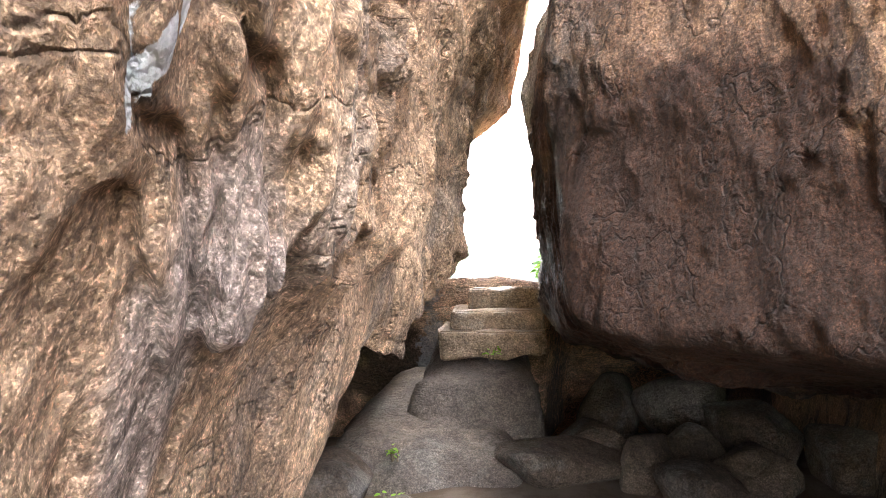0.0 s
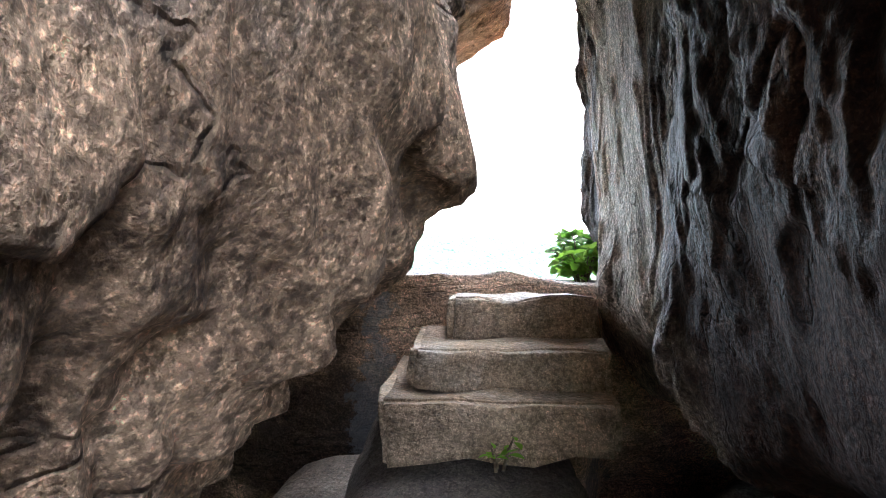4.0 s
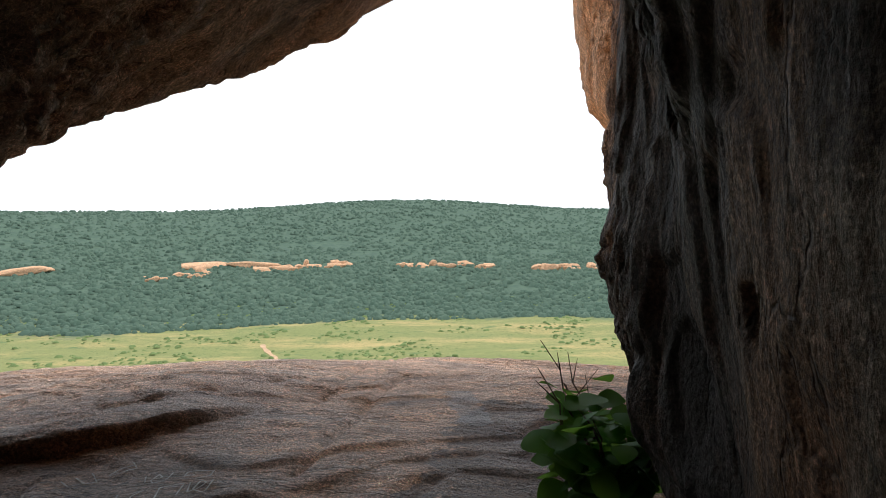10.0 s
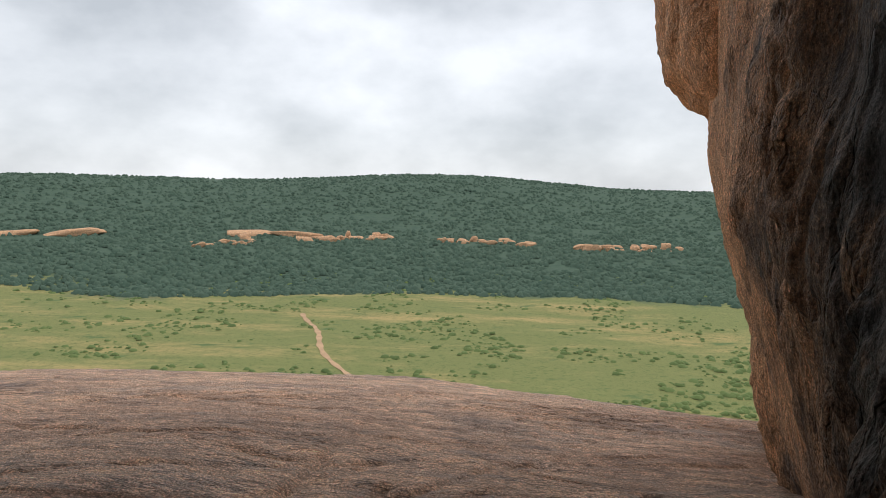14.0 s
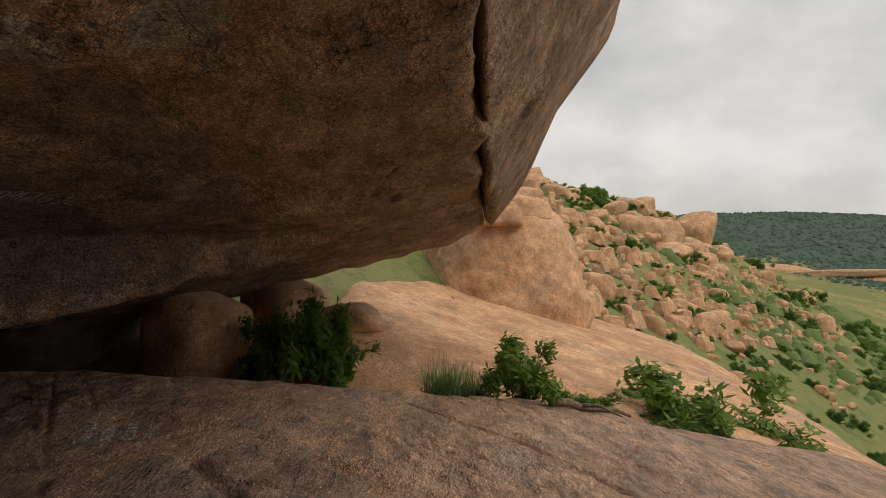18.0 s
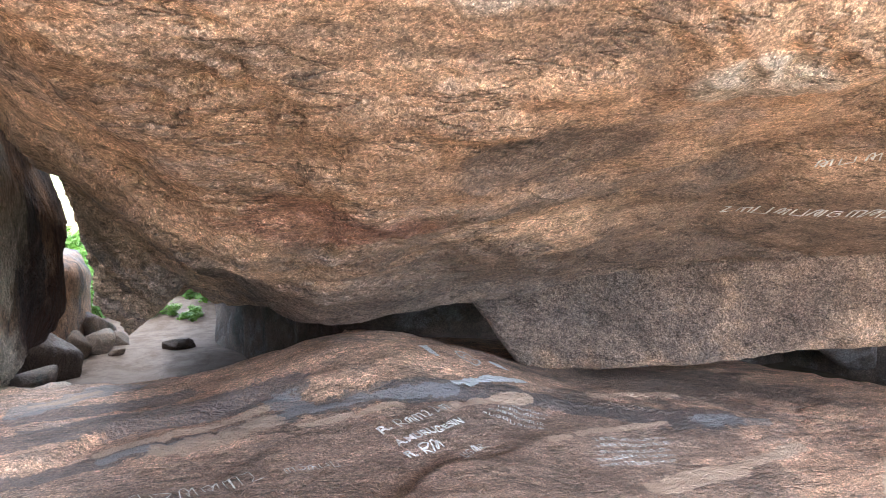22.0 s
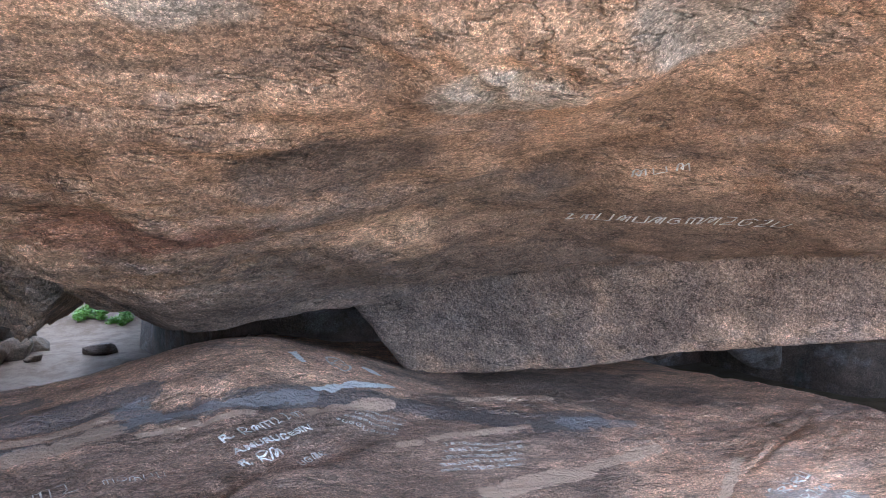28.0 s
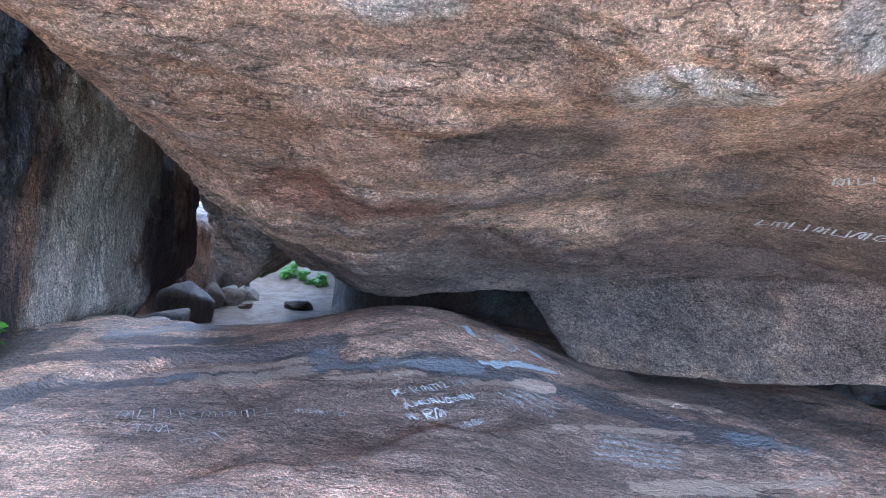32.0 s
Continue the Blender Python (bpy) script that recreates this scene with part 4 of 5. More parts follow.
# ---- loose stones ----
def stone_mesh(name, seed, mat, level=3, p=9, flat=0.75, lumps=0.05):
    rnd = random.Random(seed)
    planes = []
    for _ in range(13):
        d = Vector((rnd.gauss(0, 1), rnd.gauss(0, 1), rnd.gauss(0, 0.9))).normalized()
        planes.append((tuple(d * rnd.uniform(0.72, 1.0)), tuple(d)))
    for d in ((1, 0, 0), (-1, 0, 0), (0, 1, 0), (0, -1, 0), (0, 0, 1), (0, 0, -1)):
        planes.append((d, d))
    dirs, faces = ico(level)
    v = dirs * faceted(dirs, np.zeros(3), planes, p)[:, None]
    v = v * (1 + lumps * fractal(v * 2.2, seed, 4))[:, None] * (1, 1, flat)
    ob = mesh_of(name, v, faces, mat)
    return ob


def place_stones(kinds, name, rows, label, category, group=""):
    """rows: x, y, base z, half width, half depth, half height, turn."""
    for k, (x, y, z, a, b_, c, turn) in enumerate(rows):
        ob = new(name, kinds[k % len(kinds)].data)
        ob.matrix_basis = Matrix.LocRotScale((x, y, z + c * 0.62), Euler((0.1 * math.sin(k * 3), 0.1 * math.cos(k * 5), radians(turn))), (a, b_, c / 0.75))
        tagged(ob, label, category, group)


KINDS = [stone_mesh("stone_form", 40 + k, STONE, 4, 24, 0.75, 0.03) for k in range(5)]
HILL_KINDS = [stone_mesh("stone_form", 60 + k, HILLROCK, 4, 12, 0.8, 0.04) for k in range(7)]
place_stones(KINDS, "stone", [
    (1.30, 4.72, 0, 0.30, 0.26, 0.2, 20), (1.92, 4.95, 0, 0.22, 0.2, 0.18, 70), (1.45, 5.35, 0, 0.3, 0.22, 0.24, 130), (2.05, 5.6, 0, 0.34, 0.3, 0.3, 10),
    (1.05, 5.2, 0, 0.26, 0.2, 0.22, 50), (1.75, 5.0, 0.1, 0.2, 0.17, 0.16, 200), (2.6, 5.2, 0, 0.3, 0.25, 0.26, 90), (0.75, 5.75, 0, 0.3, 0.35, 0.2, 15),
    (2.9, 4.6, 0, 0.2, 0.2, 0.15, 40), (0.95, 6.3, 0, 0.35, 0.3, 0.4, 75), (1.6, 6.2, 0, 0.4, 0.3, 0.45, 160)],
    "angular grey-brown granite stone lying on sandy soil", "stone", "stones under the boulder")
place_stones(KINDS, "stone", [
    (0.45, 5.3, -0.02, 0.6, 0.35, 0.2, 25), (-1.2, 4.6, -0.05, 0.35, 0.3, 0.22, 60), (-0.75, 4.4, -0.06, 0.22, 0.2, 0.1, 100)],
    "smooth half-buried granite stone beside the path", "stone", "stones along the path")
place_stones(KINDS, "stone", [
    (1.0, 1.6, 0, 0.35, 0.3, 0.3, 0), (1.1, 0.2, 0, 0.5, 0.4, 0.42, 40), (1.5, -1.2, 0, 0.55, 0.45, 0.5, 80), (0.9, -0.6, 0, 0.2, 0.2, 0.15, 20), (-0.95, -1.1, 0, 0.3, 0.2, 0.12, 10), (1.3, 2.6, 0, 0.35, 0.35, 0.25, 120)],
    "rounded dark stone at the mouth of the passage", "stone", "stones at the passage mouth")
place_stones(KINDS, "stone", [
    (-6.0, 6.35, 0.78, 0.13, 0.1, 0.16, 0), (-7.2, 4.6, 0.6, 0.3, 0.2, 0.4, 10), (-7.9, 4.5, 0.6, 0.3, 0.2, 0.42, 40), (-8.6, 4.6, 0.55, 0.32, 0.2, 0.42, 80), (-9.4, 4.8, 0.5, 0.4, 0.3, 0.5, 20), (-10.4, 5.4, 0.4, 0.5, 0.4, 0.55, 20)],
    "upright stone wedged under the overhanging boulder", "stone", "stones in the low cave")
place_stones(HILL_KINDS, "boulder", [
    (-12.0, 8.7, 0.05, 1.15, 0.95, 0.85, 20)], "rounded pinkish boulder propping the overhang", "boulder")
place_stones(HILL_KINDS, "boulder", [
    (-13.9, 9.75, 0.45, 1.25, 0.9, 0.62, 15), (-13.3, 11.0, 0.45, 0.8, 0.6, 0.35, 60)], "flat-topped grey boulder on the far shelf", "boulder", "boulders on the shelf")
shelf = boulder("rock_shelf", (-18, 13, -4), [
    ((-14, 11.5, 0.62), (0.0, 0.24, 1)), ((-17, 24, -3), (0.1, 1, 0.5)), ((-10.2, 12, -1), (1, 0.15, 0.6)), ((-32, 13, -3), (-1, 0, 0.3)), ((-18, 9.9, -1), (0, -1, 0.3)), ((-18, 13, -8), (0, 0, -1))],
    HILLROCK, level=6, p=10, lumps=0.12, size=1.5, seed=14)
tagged(shelf, "smooth bare orange granite shelf beyond the slab", "rock shelf")
dome = boulder("dome_boulder", (-25.5, 16.2, 0.6), [
    ((-25, 16, 3.3), (0.1, 0.1, 1)), ((-24.3, 13.2, 1), (0.3, -1, 0.15)), ((-24.5, 18.4, 0), (0.2, 1, 0.3)), ((-22.9, 16, 0.5), (1, 0, 0.25)), ((-28.5, 16, 1), (-1, 0, 0.2)), ((-25, 16, -2), (0, 0, -1))],
    HILLROCK, level=6, p=3.6, lumps=0.1, size=1.2, seed=15)
boulder("cap", (-25.3, 15.9, 3.0), [((-25, 16, 3.45), (0.1, 0.05, 1)), ((-24.3, 15.1, 3), (0.2, -1, 0.6)), ((-24.5, 16.9, 3), (0.2, 1, 0.6)), ((-24.2, 16, 3), (1, 0.1, 0.6)), ((-26.4, 16, 3), (-1, 0, 0.2)), ((-25, 16, 2.6), (0, 0, -1))],
        HILLROCK, level=5, p=8, lumps=0.08, size=0.8, seed=16, parent=dome)
boulder("cap", (-24.2, 14.9, 2.75), [((-24, 15, 3.12), (0.3, -0.2, 1)), ((-24.2, 14.1, 2.7), (0.2, -1, 0.2)), ((-24.2, 15.7, 2.7), (0, 1, 0.2)), ((-23.3, 15, 2.7), (1, 0, 0.3)), ((-25.2, 15, 2.7), (-1, 0, 0.2)), ((-24, 15, 2.4), (0, 0, -1))],
        HILLROCK, level=4, p=8, lumps=0.06, size=0.6, seed=17, parent=dome)
tagged(dome, "large smooth rounded orange boulder with a cracked cap", "boulder")

# ---- boulders strewn over the hillside ----
rnd = random.Random(4)
rows = []
while len(rows) < 290:
    az, r = radians(rnd.uniform(56, 88)), 36 * (165 / 36) ** (rnd.random() ** 0.9)
    x, y = -r * math.sin(az), 12 + r * math.cos(az)
    s = 0.0085 * r * rnd.uniform(0.7, 1.7) * (1 + (rnd.random() < 0.14) * 1.2) * (1.0 if az > radians(64) else 0.6)
    rows.append((x, y, land_at(x, y) - 0.35 * s, s * rnd.uniform(0.8, 1.5), s * rnd.uniform(0.8, 1.2), s * rnd.uniform(0.6, 1.0), rnd.uniform(0, 360)))
rows += [(-181, 243, land_at(-181, 243) - 1, 5.5, 5, 4.6, 20), (-196, 246, land_at(-196, 246) - 1, 4, 3.6, 3, 80)]
place_stones(HILL_KINDS, "boulder", rows, "rounded pale orange granite boulder on the scrubby hillside", "boulder", "hillside boulders")


# ---- plants ----
def tube(bm, pts, r0, r1, sides=5):
    rings_ = []
    for i, p in enumerate(pts):
        t = (pts[min(i + 1, len(pts) - 1)] - pts[max(i - 1, 0)]).normalized()
        s = t.cross(Vector((0.3, 0.2, 1))).normalized()
        u = s.cross(t)
        r = r0 + (r1 - r0) * i / (len(pts) - 1)
        rings_.append([bm.verts.new(p + r * (math.cos(a) * s + math.sin(a) * u)) for a in (2 * math.pi * k / sides for k in range(sides))])
    for a, b_ in zip(rings_, rings_[1:]):
        for k in range(sides):
            bm.faces.new((a[k], a[(k + 1) % sides], b_[(k + 1) % sides], b_[k]))


def part(name, bm, mat, parent, label=""):
    me = bpy.data.meshes.new(name)
    bm.to_mesh(me)
    bm.free()
    me.materials.append(mat)
    me.polygons.foreach_set("use_smooth", [True] * len(me.polygons))
    ob = new(name, me)
    ob.parent = parent
    if label:
        ob["label"] = label
    return ob


def leaf_data(name, mat, length, width, fold=0.25, point=1.0):
    """One leaf from its stalk at the origin along +y, folded along the midrib."""
    bm = bmesh.new()
    rows_ = []
    for i in range(6):
        t = i / 5
        w = width * math.sin(math.pi * min(0.98, max(0.03, t)) ** point) ** 0.75
        y, z = length * t, -0.25 * length * t * t
        rows_.append([bm.verts.new((-w, y, z + fold * w)), bm.verts.new((0, y, z)), bm.verts.new((w, y, z + fold * w))])
    for a, b_ in zip(rows_, rows_[1:]):
        for k in (0, 1):
            bm.faces.new((a[k], a[k + 1], b_[k + 1], b_[k]))
    me = bpy.data.meshes.new(name)
    bm.to_mesh(me)
    bm.free()
    me.materials.append(mat)
    me.polygons.foreach_set("use_smooth", [True] * len(me.polygons))
    return me


def leafy_plant(name, base, height, spread, leaves, leaf_mesh, seed, label, lean=(0, 0), stems=6, size=(0.7, 1.2), dead=0):
    """A plant with bare stems and single leaves."""
    rnd = random.Random(seed)
    root = tagged(new(name), label, "plant")
    root.location = base
    tips = []
    for s in range(stems):
        a = 2 * math.pi * s / stems + rnd.uniform(-0.4, 0.4)
        end = Vector((spread * math.cos(a) * rnd.uniform(0.5, 1) + lean[0], spread * math.sin(a) * rnd.uniform(0.5, 1) + lean[1], height * rnd.uniform(0.5, 1)))
        pts = [Vector((0.02 * math.cos(a), 0.02 * math.sin(a), -0.02)).lerp(end, t) + Vector((0, 0, 0.25 * height * math.sin(t * math.pi) * 0.5)) for t in (0, 0.25, 0.5, 0.75, 1)]
        bm = bmesh.new()
        tube(bm, pts, 0.008, 0.003)
        part("stem", bm, TWIG, root)
        tips.append(pts)
    for s in range(dead):
        a = rnd.uniform(0, 6.28)
        end = Vector((spread * 0.9 * math.cos(a) + lean[0], spread * 0.9 * math.sin(a) + lean[1], height * rnd.uniform(1.0, 1.35)))
        pts = [Vector((0, 0, 0)).lerp(end, t) + 0.03 * Vector((rnd.uniform(-1, 1), rnd.uniform(-1, 1), 0)) for t in (0, 0.3, 0.6, 0.8, 1)]
        bm = bmesh.new()
        tube(bm, pts, 0.006, 0.0015)
        tube(bm, [pts[2], pts[2] + Vector((rnd.uniform(-0.12, 0.12), rnd.uniform(-0.12, 0.12), 0.14))], 0.003, 0.001)
        tube(bm, [pts[3], pts[3] + Vector((rnd.uniform(-0.1, 0.1), rnd.uniform(-0.1, 0.1), 0.08))], 0.003, 0.001)
        part("dead_twig", bm, TWIG, root, "dry leafless grey twig")
    for k in range(leaves):
        pts = rnd.choice(tips)
        t = rnd.uniform(0.3, 1.0) * 4
        i = min(3, int(t))
        p = pts[i].lerp(pts[i + 1], t - i) + Vector((rnd.gauss(0, 0.25), rnd.gauss(0, 0.25), rnd.gauss(0, 0.2))) * spread * 0.5
        p.z = max(p.z, 0.03)
        ob = new("leaf", leaf_mesh)
        ob.parent = root
        q = rnd.uniform(*size)
        ob.matrix_basis = Matrix.LocRotScale(p, Euler((rnd.uniform(-0.5, 0.7), rnd.uniform(-0.5, 0.5), rnd.uniform(0, 6.28))), (q, q, q))
    return root


HEART = leaf_data("leaf", LEAF, 0.085, 0.036, 0.25, 0.8)
ROUND = leaf_data("leaf", ROUND_LEAF, 0.085, 0.046, 0.12, 0.9)
SMALL = leaf_data("leaf", LEAF, 0.05, 0.016)
leafy_plant("leafy_plant", (0.6, 8.27, slab_at(0.6, 8.27)), 0.3, 0.2, 210, HEART, 3, "bright green broad-leaved plant at the foot of the dark boulder", (-0.05, -0.1), 9, (0.6, 1.1), 2)
leafy_plant("leafy_plant", (0.72, 8.95, slab_at(0.72, 8.95)), 0.42, 0.36, 300, ROUND, 5, "round-leaved green plant with dry twigs beside the dark boulder", (-0.02, 0.08), 10, (0.8, 1.4), 8)
leafy_plant("seedling", (-0.81, 5.0, 0.2), 0.12, 0.06, 14, SMALL, 7, "tiny green seedling on the sandy path", (0, 0), 3)
leafy_plant("seedling", (-0.76, 4.55, 0.02), 0.1, 0.1, 22, SMALL, 8, "small green weed on the sandy path", (0, 0), 4)
leafy_plant("seedling", (-0.1, 5.86, 0.83), 0.12, 0.08, 16, SMALL, 9, "small green weed growing from a step joint", (0, -0.03), 3)


def bush_mesh(name, seed, mat, leaves, leaf=0.1, squash=0.75, twigs=True):
    """A crown of small leaves in clumps, with gaps, about one metre in radius."""
    rnd = random.Random(seed)
    v, f = [], []
    clumps = [Vector((rnd.gauss(0, 0.45), rnd.gauss(0, 0.45), abs(rnd.gauss(0.42, 0.3)) * squash + 0.08)) for _ in range(26)]
    for k in range(leaves):
        c = clumps[k % len(clumps)]
        d = Vector((rnd.gauss(0, 1), rnd.gauss(0, 1), rnd.gauss(0, 1))).normalized()
        p = c + d * rnd.uniform(0.08, 0.26)
        p.z = max(p.z, 0.0)
        s = Vector((rnd.gauss(0, 1), rnd.gauss(0, 1), rnd.gauss(0, 0.6))).normalized()
        u = s.cross((d + Vector((0, 0, 0.6))).normalized())
        a = leaf * rnd.uniform(0.6, 1.3)
        i = len(v)
        v += [p - s * a, p - u * a * 0.45, p + s * a, p + u * a * 0.45]
        f.append((i, i + 1, i + 2, i + 3))
    me = bpy.data.meshes.new(name)
    me.from_pydata([tuple(q) for q in v], [], f)
    me.materials.append(mat)
    me.update()
    bm = bmesh.new()
    for c in clumps[:10]:
        tube(bm, [Vector((0, 0, -0.1)), c * 0.5 + Vector((0, 0, 0.05)), c], 0.03, 0.008, 4)
    tw = bpy.data.meshes.new("branches")
    bm.to_mesh(tw)
    bm.free()
    tw.materials.append(TWIG)
    return me, tw


BUSHES = [bush_mesh("crown", 80 + k, BUSH_LEAF, 2600, 0.085) for k in range(3)]
BRIGHT = [bush_mesh("crown", 90 + k, FRESH_LEAF, 2600, 0.085) for k in range(2)]


def bush(x, y, z, r, h, kind, label, turn=0.0, group="", name="bush"):
    root = tagged(new(name), label, "bush", group)
    root.matrix_basis = Matrix.LocRotScale((x, y, z), Euler((0, 0, turn)), (r, r, h))
    for nm, me in zip(("crown", "branches"), kind):
        ob = new(nm, me)
        ob.parent = root


bush(-11.0, 10.75, 0.05, 0.85, 1.25, BUSHES[0], "dense dark green bush between the rocks")
bush(-11.5, 10.1, 0.05, 0.6, 1.1, BUSHES[1], "dense dark green bush between the rocks", 1.0)
bush(-9.6, 13.75, slab_at(-9.6, 13.75), 0.62, 0.75, BRIGHT[0], "fresh green bush at the edge of the slab")
bush(-9.7, 14.6, slab_at(-9.7, 14.6) - 0.05, 0.45, 0.4, BRIGHT[1], "low fresh green bush at the edge of the slab", 2.0)
bush(-12.4, 17.4, -1.3, 1.5, 1.35, BRIGHT[0], "broad green bush on the rock shelf", 0.6)
bush(-13.6, 18.6, -1.6, 1.3, 1.0, BRIGHT[1], "broad green bush on the rock shelf", 2.6)
bush(-13.5, 21.0, -2.6, 1.0, 0.6, BRIGHT[1], "low green bush below the slab", 4.0)
bush(-19.5, 11.5, -0.6, 1.3, 0.9, BRIGHT[1], "bright green bush behind the shelf", 1.5)
bush(-21.5, 12.6, -0.9, 1.3, 1.0, BRIGHT[0], "bright green bush behind the shelf", 3.5)
for k in range(190):
    az, r = radians(rnd.uniform(52, 88)), 34 * (180 / 34) ** rnd.random()
    x, y = -r * math.sin(az), 12 + r * math.cos(az)
    if x > -32 and y < 26:
        continue
    s = 0.013 * r * rnd.uniform(0.7, 1.5)
    bush(x, y, land_at(x, y) - 0.1, s, s * rnd.uniform(0.7, 1.1), (BUSHES + BRIGHT[:1])[k % 4], "green thorn bush among hillside boulders", rnd.uniform(0, 6), "hillside bushes")
for k in range(26):
    x, y = rnd.uniform(-2.6, 3.5), rnd.uniform(-15, -5.5)
    if -1.6 < x < 0.1 and y > -9.5:
        continue
    bush(x, y, land_at(x, y) - 0.05, rnd.uniform(0.7, 1.2), rnd.uniform(0.5, 1.1), BRIGHT[k % 2], "bright green bush beyond the passage", rnd.uniform(0, 6), "bushes at the passage mouth")


for x, y, r, h in ((-0.3, -4.6, 0.5, 0.4), (-0.75, -6.4, 0.7, 0.6), (-1.1, -4.2, 0.4, 0.3), (-0.2, -8.6, 0.9, 0.9)):
    bush(x, y, land_at(x, y) - 0.05, r, h, BRIGHT[0], "low bright green weeds on the soil beyond the passage", x, "weeds on the path", "weed_clump")
bush(0.45, -6.2, land_at(0.45, -6.2) - 0.05, 0.9, 1.1, BRIGHT[0], "bright green bush beyond the passage", 1.0, "bushes at the passage mouth")
bush(1.1, -4.4, land_at(1.1, -4.4) - 0.05, 0.7, 0.9, BRIGHT[1], "bright green bush beyond the passage", 2.0, "bushes at the passage mouth")
place_stones(KINDS, "stone", [(0.5, -1.3, -0.02, 0.36, 0.3, 0.3, 20), (0.7, -2.1, -0.02, 0.42, 0.35, 0.42, 70), (0.22, -2.0, -0.02, 0.22, 0.2, 0.18, 10), (0.15, -0.9, -0.02, 0.14, 0.12, 0.1, 50), (0.8, -0.9, -0.02, 0.3, 0.3, 0.34, 110)],
             "rounded dark stone at the mouth of the passage", "stone", "stones at the passage mouth")


def grass_tuft(x, y, z, height, blades, seed, label):
    rnd = random.Random(seed)
    v, f = [], []
    for _ in range(blades):
        a, lean_, h = rnd.uniform(0, 6.28), abs(rnd.gauss(0.7, 0.6)), height * rnd.uniform(0.5, 1.1)
        bx, by = rnd.gauss(0, 0.09), rnd.gauss(0, 0.12)
        dx, dy = math.cos(a), math.sin(a)
        i = len(v)
        for t in (0, 0.35, 0.7, 1):
            w = 0.006 * (1 - t) + 0.0008
            px, py, pz = bx + dx * lean_ * h * t * t, by + dy * lean_ * h * t * t, h * (t - 0.35 * lean_ * t * t)
            v += [(px - dy * w, py + dx * w, pz), (px + dy * w, py - dx * w, pz)]
        f += [(i + 2 * k, i + 2 * k + 1, i + 2 * k + 3, i + 2 * k + 2) for k in range(3)]
    root = tagged(new("grass_tuft"), label, "grass")
    root.location = (x, y, z)
    mesh_of("grass_blade", v, f, GRASS, root)


grass_tuft(-9.5, 12.7, slab_at(-9.5, 12.7) - 0.02, 0.62, 420, 2, "pale green tuft of long grass at the slab edge")
grass_tuft(-9.6, 13.1, slab_at(-9.6, 13.1) - 0.02, 0.5, 260, 3, "pale green tuft of long grass at the slab edge")


# ---- far woods, scrub, bare outcrops and the track on the plain ----
def clumps(name, spots, mat, label, seed, category="vegetation", shape=(1.2, 1.2, 0.8), sides=6):
    """Many low domes, each with its own uneven rim and crown."""
    rnd = np.random.RandomState(seed)
    q = np.array(spots)
    a = 2 * np.pi * np.arange(sides) / sides
    rim = np.stack([np.cos(a), np.sin(a), np.full(sides, -0.5)], 1)
    top_ = np.stack([0.55 * np.cos(a + 0.5), 0.55 * np.sin(a + 0.5), np.full(sides, 0.75)], 1)
    d = np.concatenate([rim, top_, [(0, 0, 1.0)]])
    v = d[None] * rnd.uniform(0.7, 1.25, (len(q), len(d), 1)) * q[:, None, 3:] * np.array(shape) + q[:, None, :3]
    k = np.arange(sides)
    n_ = (k + 1) % sides
    f = np.concatenate([np.stack([k, n_, k + sides], 1), np.stack([n_, n_ + sides, k + sides], 1), np.stack([k + sides, n_ + sides, np.full(sides, 2 * sides)], 1)])
    faces = (f[None] + (np.arange(len(q)) * len(d))[:, None, None]).reshape(-1, 3)
    return tagged(mesh_of(name, v.reshape(-1, 3), faces, mat, flat=category == "rocks"), label, category, kind="stuff")


def spots_in(count, seed, r0, r1, size, az0=-34, az1=84, patch=None, wooded=False):
    rnd = np.random.RandomState(seed)
    az, r = np.radians(rnd.uniform(az0, az1, count)), r0 * (r1 / r0) ** rnd.uniform(0, 1, count)
    x, y = -r * np.sin(az), r * np.cos(az)
    keep = np.ones(count, bool)
    if patch:
        keep = fractal(np.stack([x / patch[0], y / patch[0], 0 * x], -1), seed, 3) > patch[1]
    if wooded:
        keep &= np.hypot(x, y) + np.minimum(0.7 * x + 170, 0) > r0
    z = land(x, y)
    s = size[0] + (size[1] - size[0]) * rnd.uniform(0, 1, count) ** 2
    return [(x[k], y[k], z[k] + 0.35 * s[k], s[k]) for k in range(count) if keep[k]]


clumps("far_trees", spots_in(32000, 1, 520, 1560, (1.5, 3.4), patch=(70, -0.95), wooded=True), FOREST, "dense dark green woods on the far hills", 1, shape=(1.3, 1.3, 0.75), sides=5)
clumps("plain_scrub", spots_in(17000, 2, 150, 620, (0.4, 1.5), patch=(26, 0.12)), SCRUB, "low green scrub scattered over the plain", 2, shape=(1.7, 1.7, 0.6), sides=5)
clumps("slope_scrub", spots_in(2200, 3, 36, 220, (0.3, 0.9), 40, 88, (25, 0.05)), SCRUB, "low green scrub between hillside boulders", 3)

clumps("rubble", spots_in(1500, 5, 34, 175, (0.2, 0.8), 52, 87), HILLROCK, "pale orange rubble between the hillside boulders", 5, "rocks", (1, 1, 0.8))
rows = []
for k in range(150):
    az = radians(-22 + 47 * k / 150 + rnd.uniform(-0.5, 0.5))
    if math.sin(az * 31 + 1.3) < -0.6:
        continue
    r = 800 + 25 * math.sin(az * 9) + rnd.uniform(-16, 16)
    x, y = -r * math.sin(az), r * math.cos(az)
    s = rnd.uniform(2.5, 7)
    rows.append((x, y, land_at(x, y) - 2.2, s * rnd.uniform(0.7, 1.7), s, s * rnd.uniform(0.5, 0.9), math.degrees(az)))
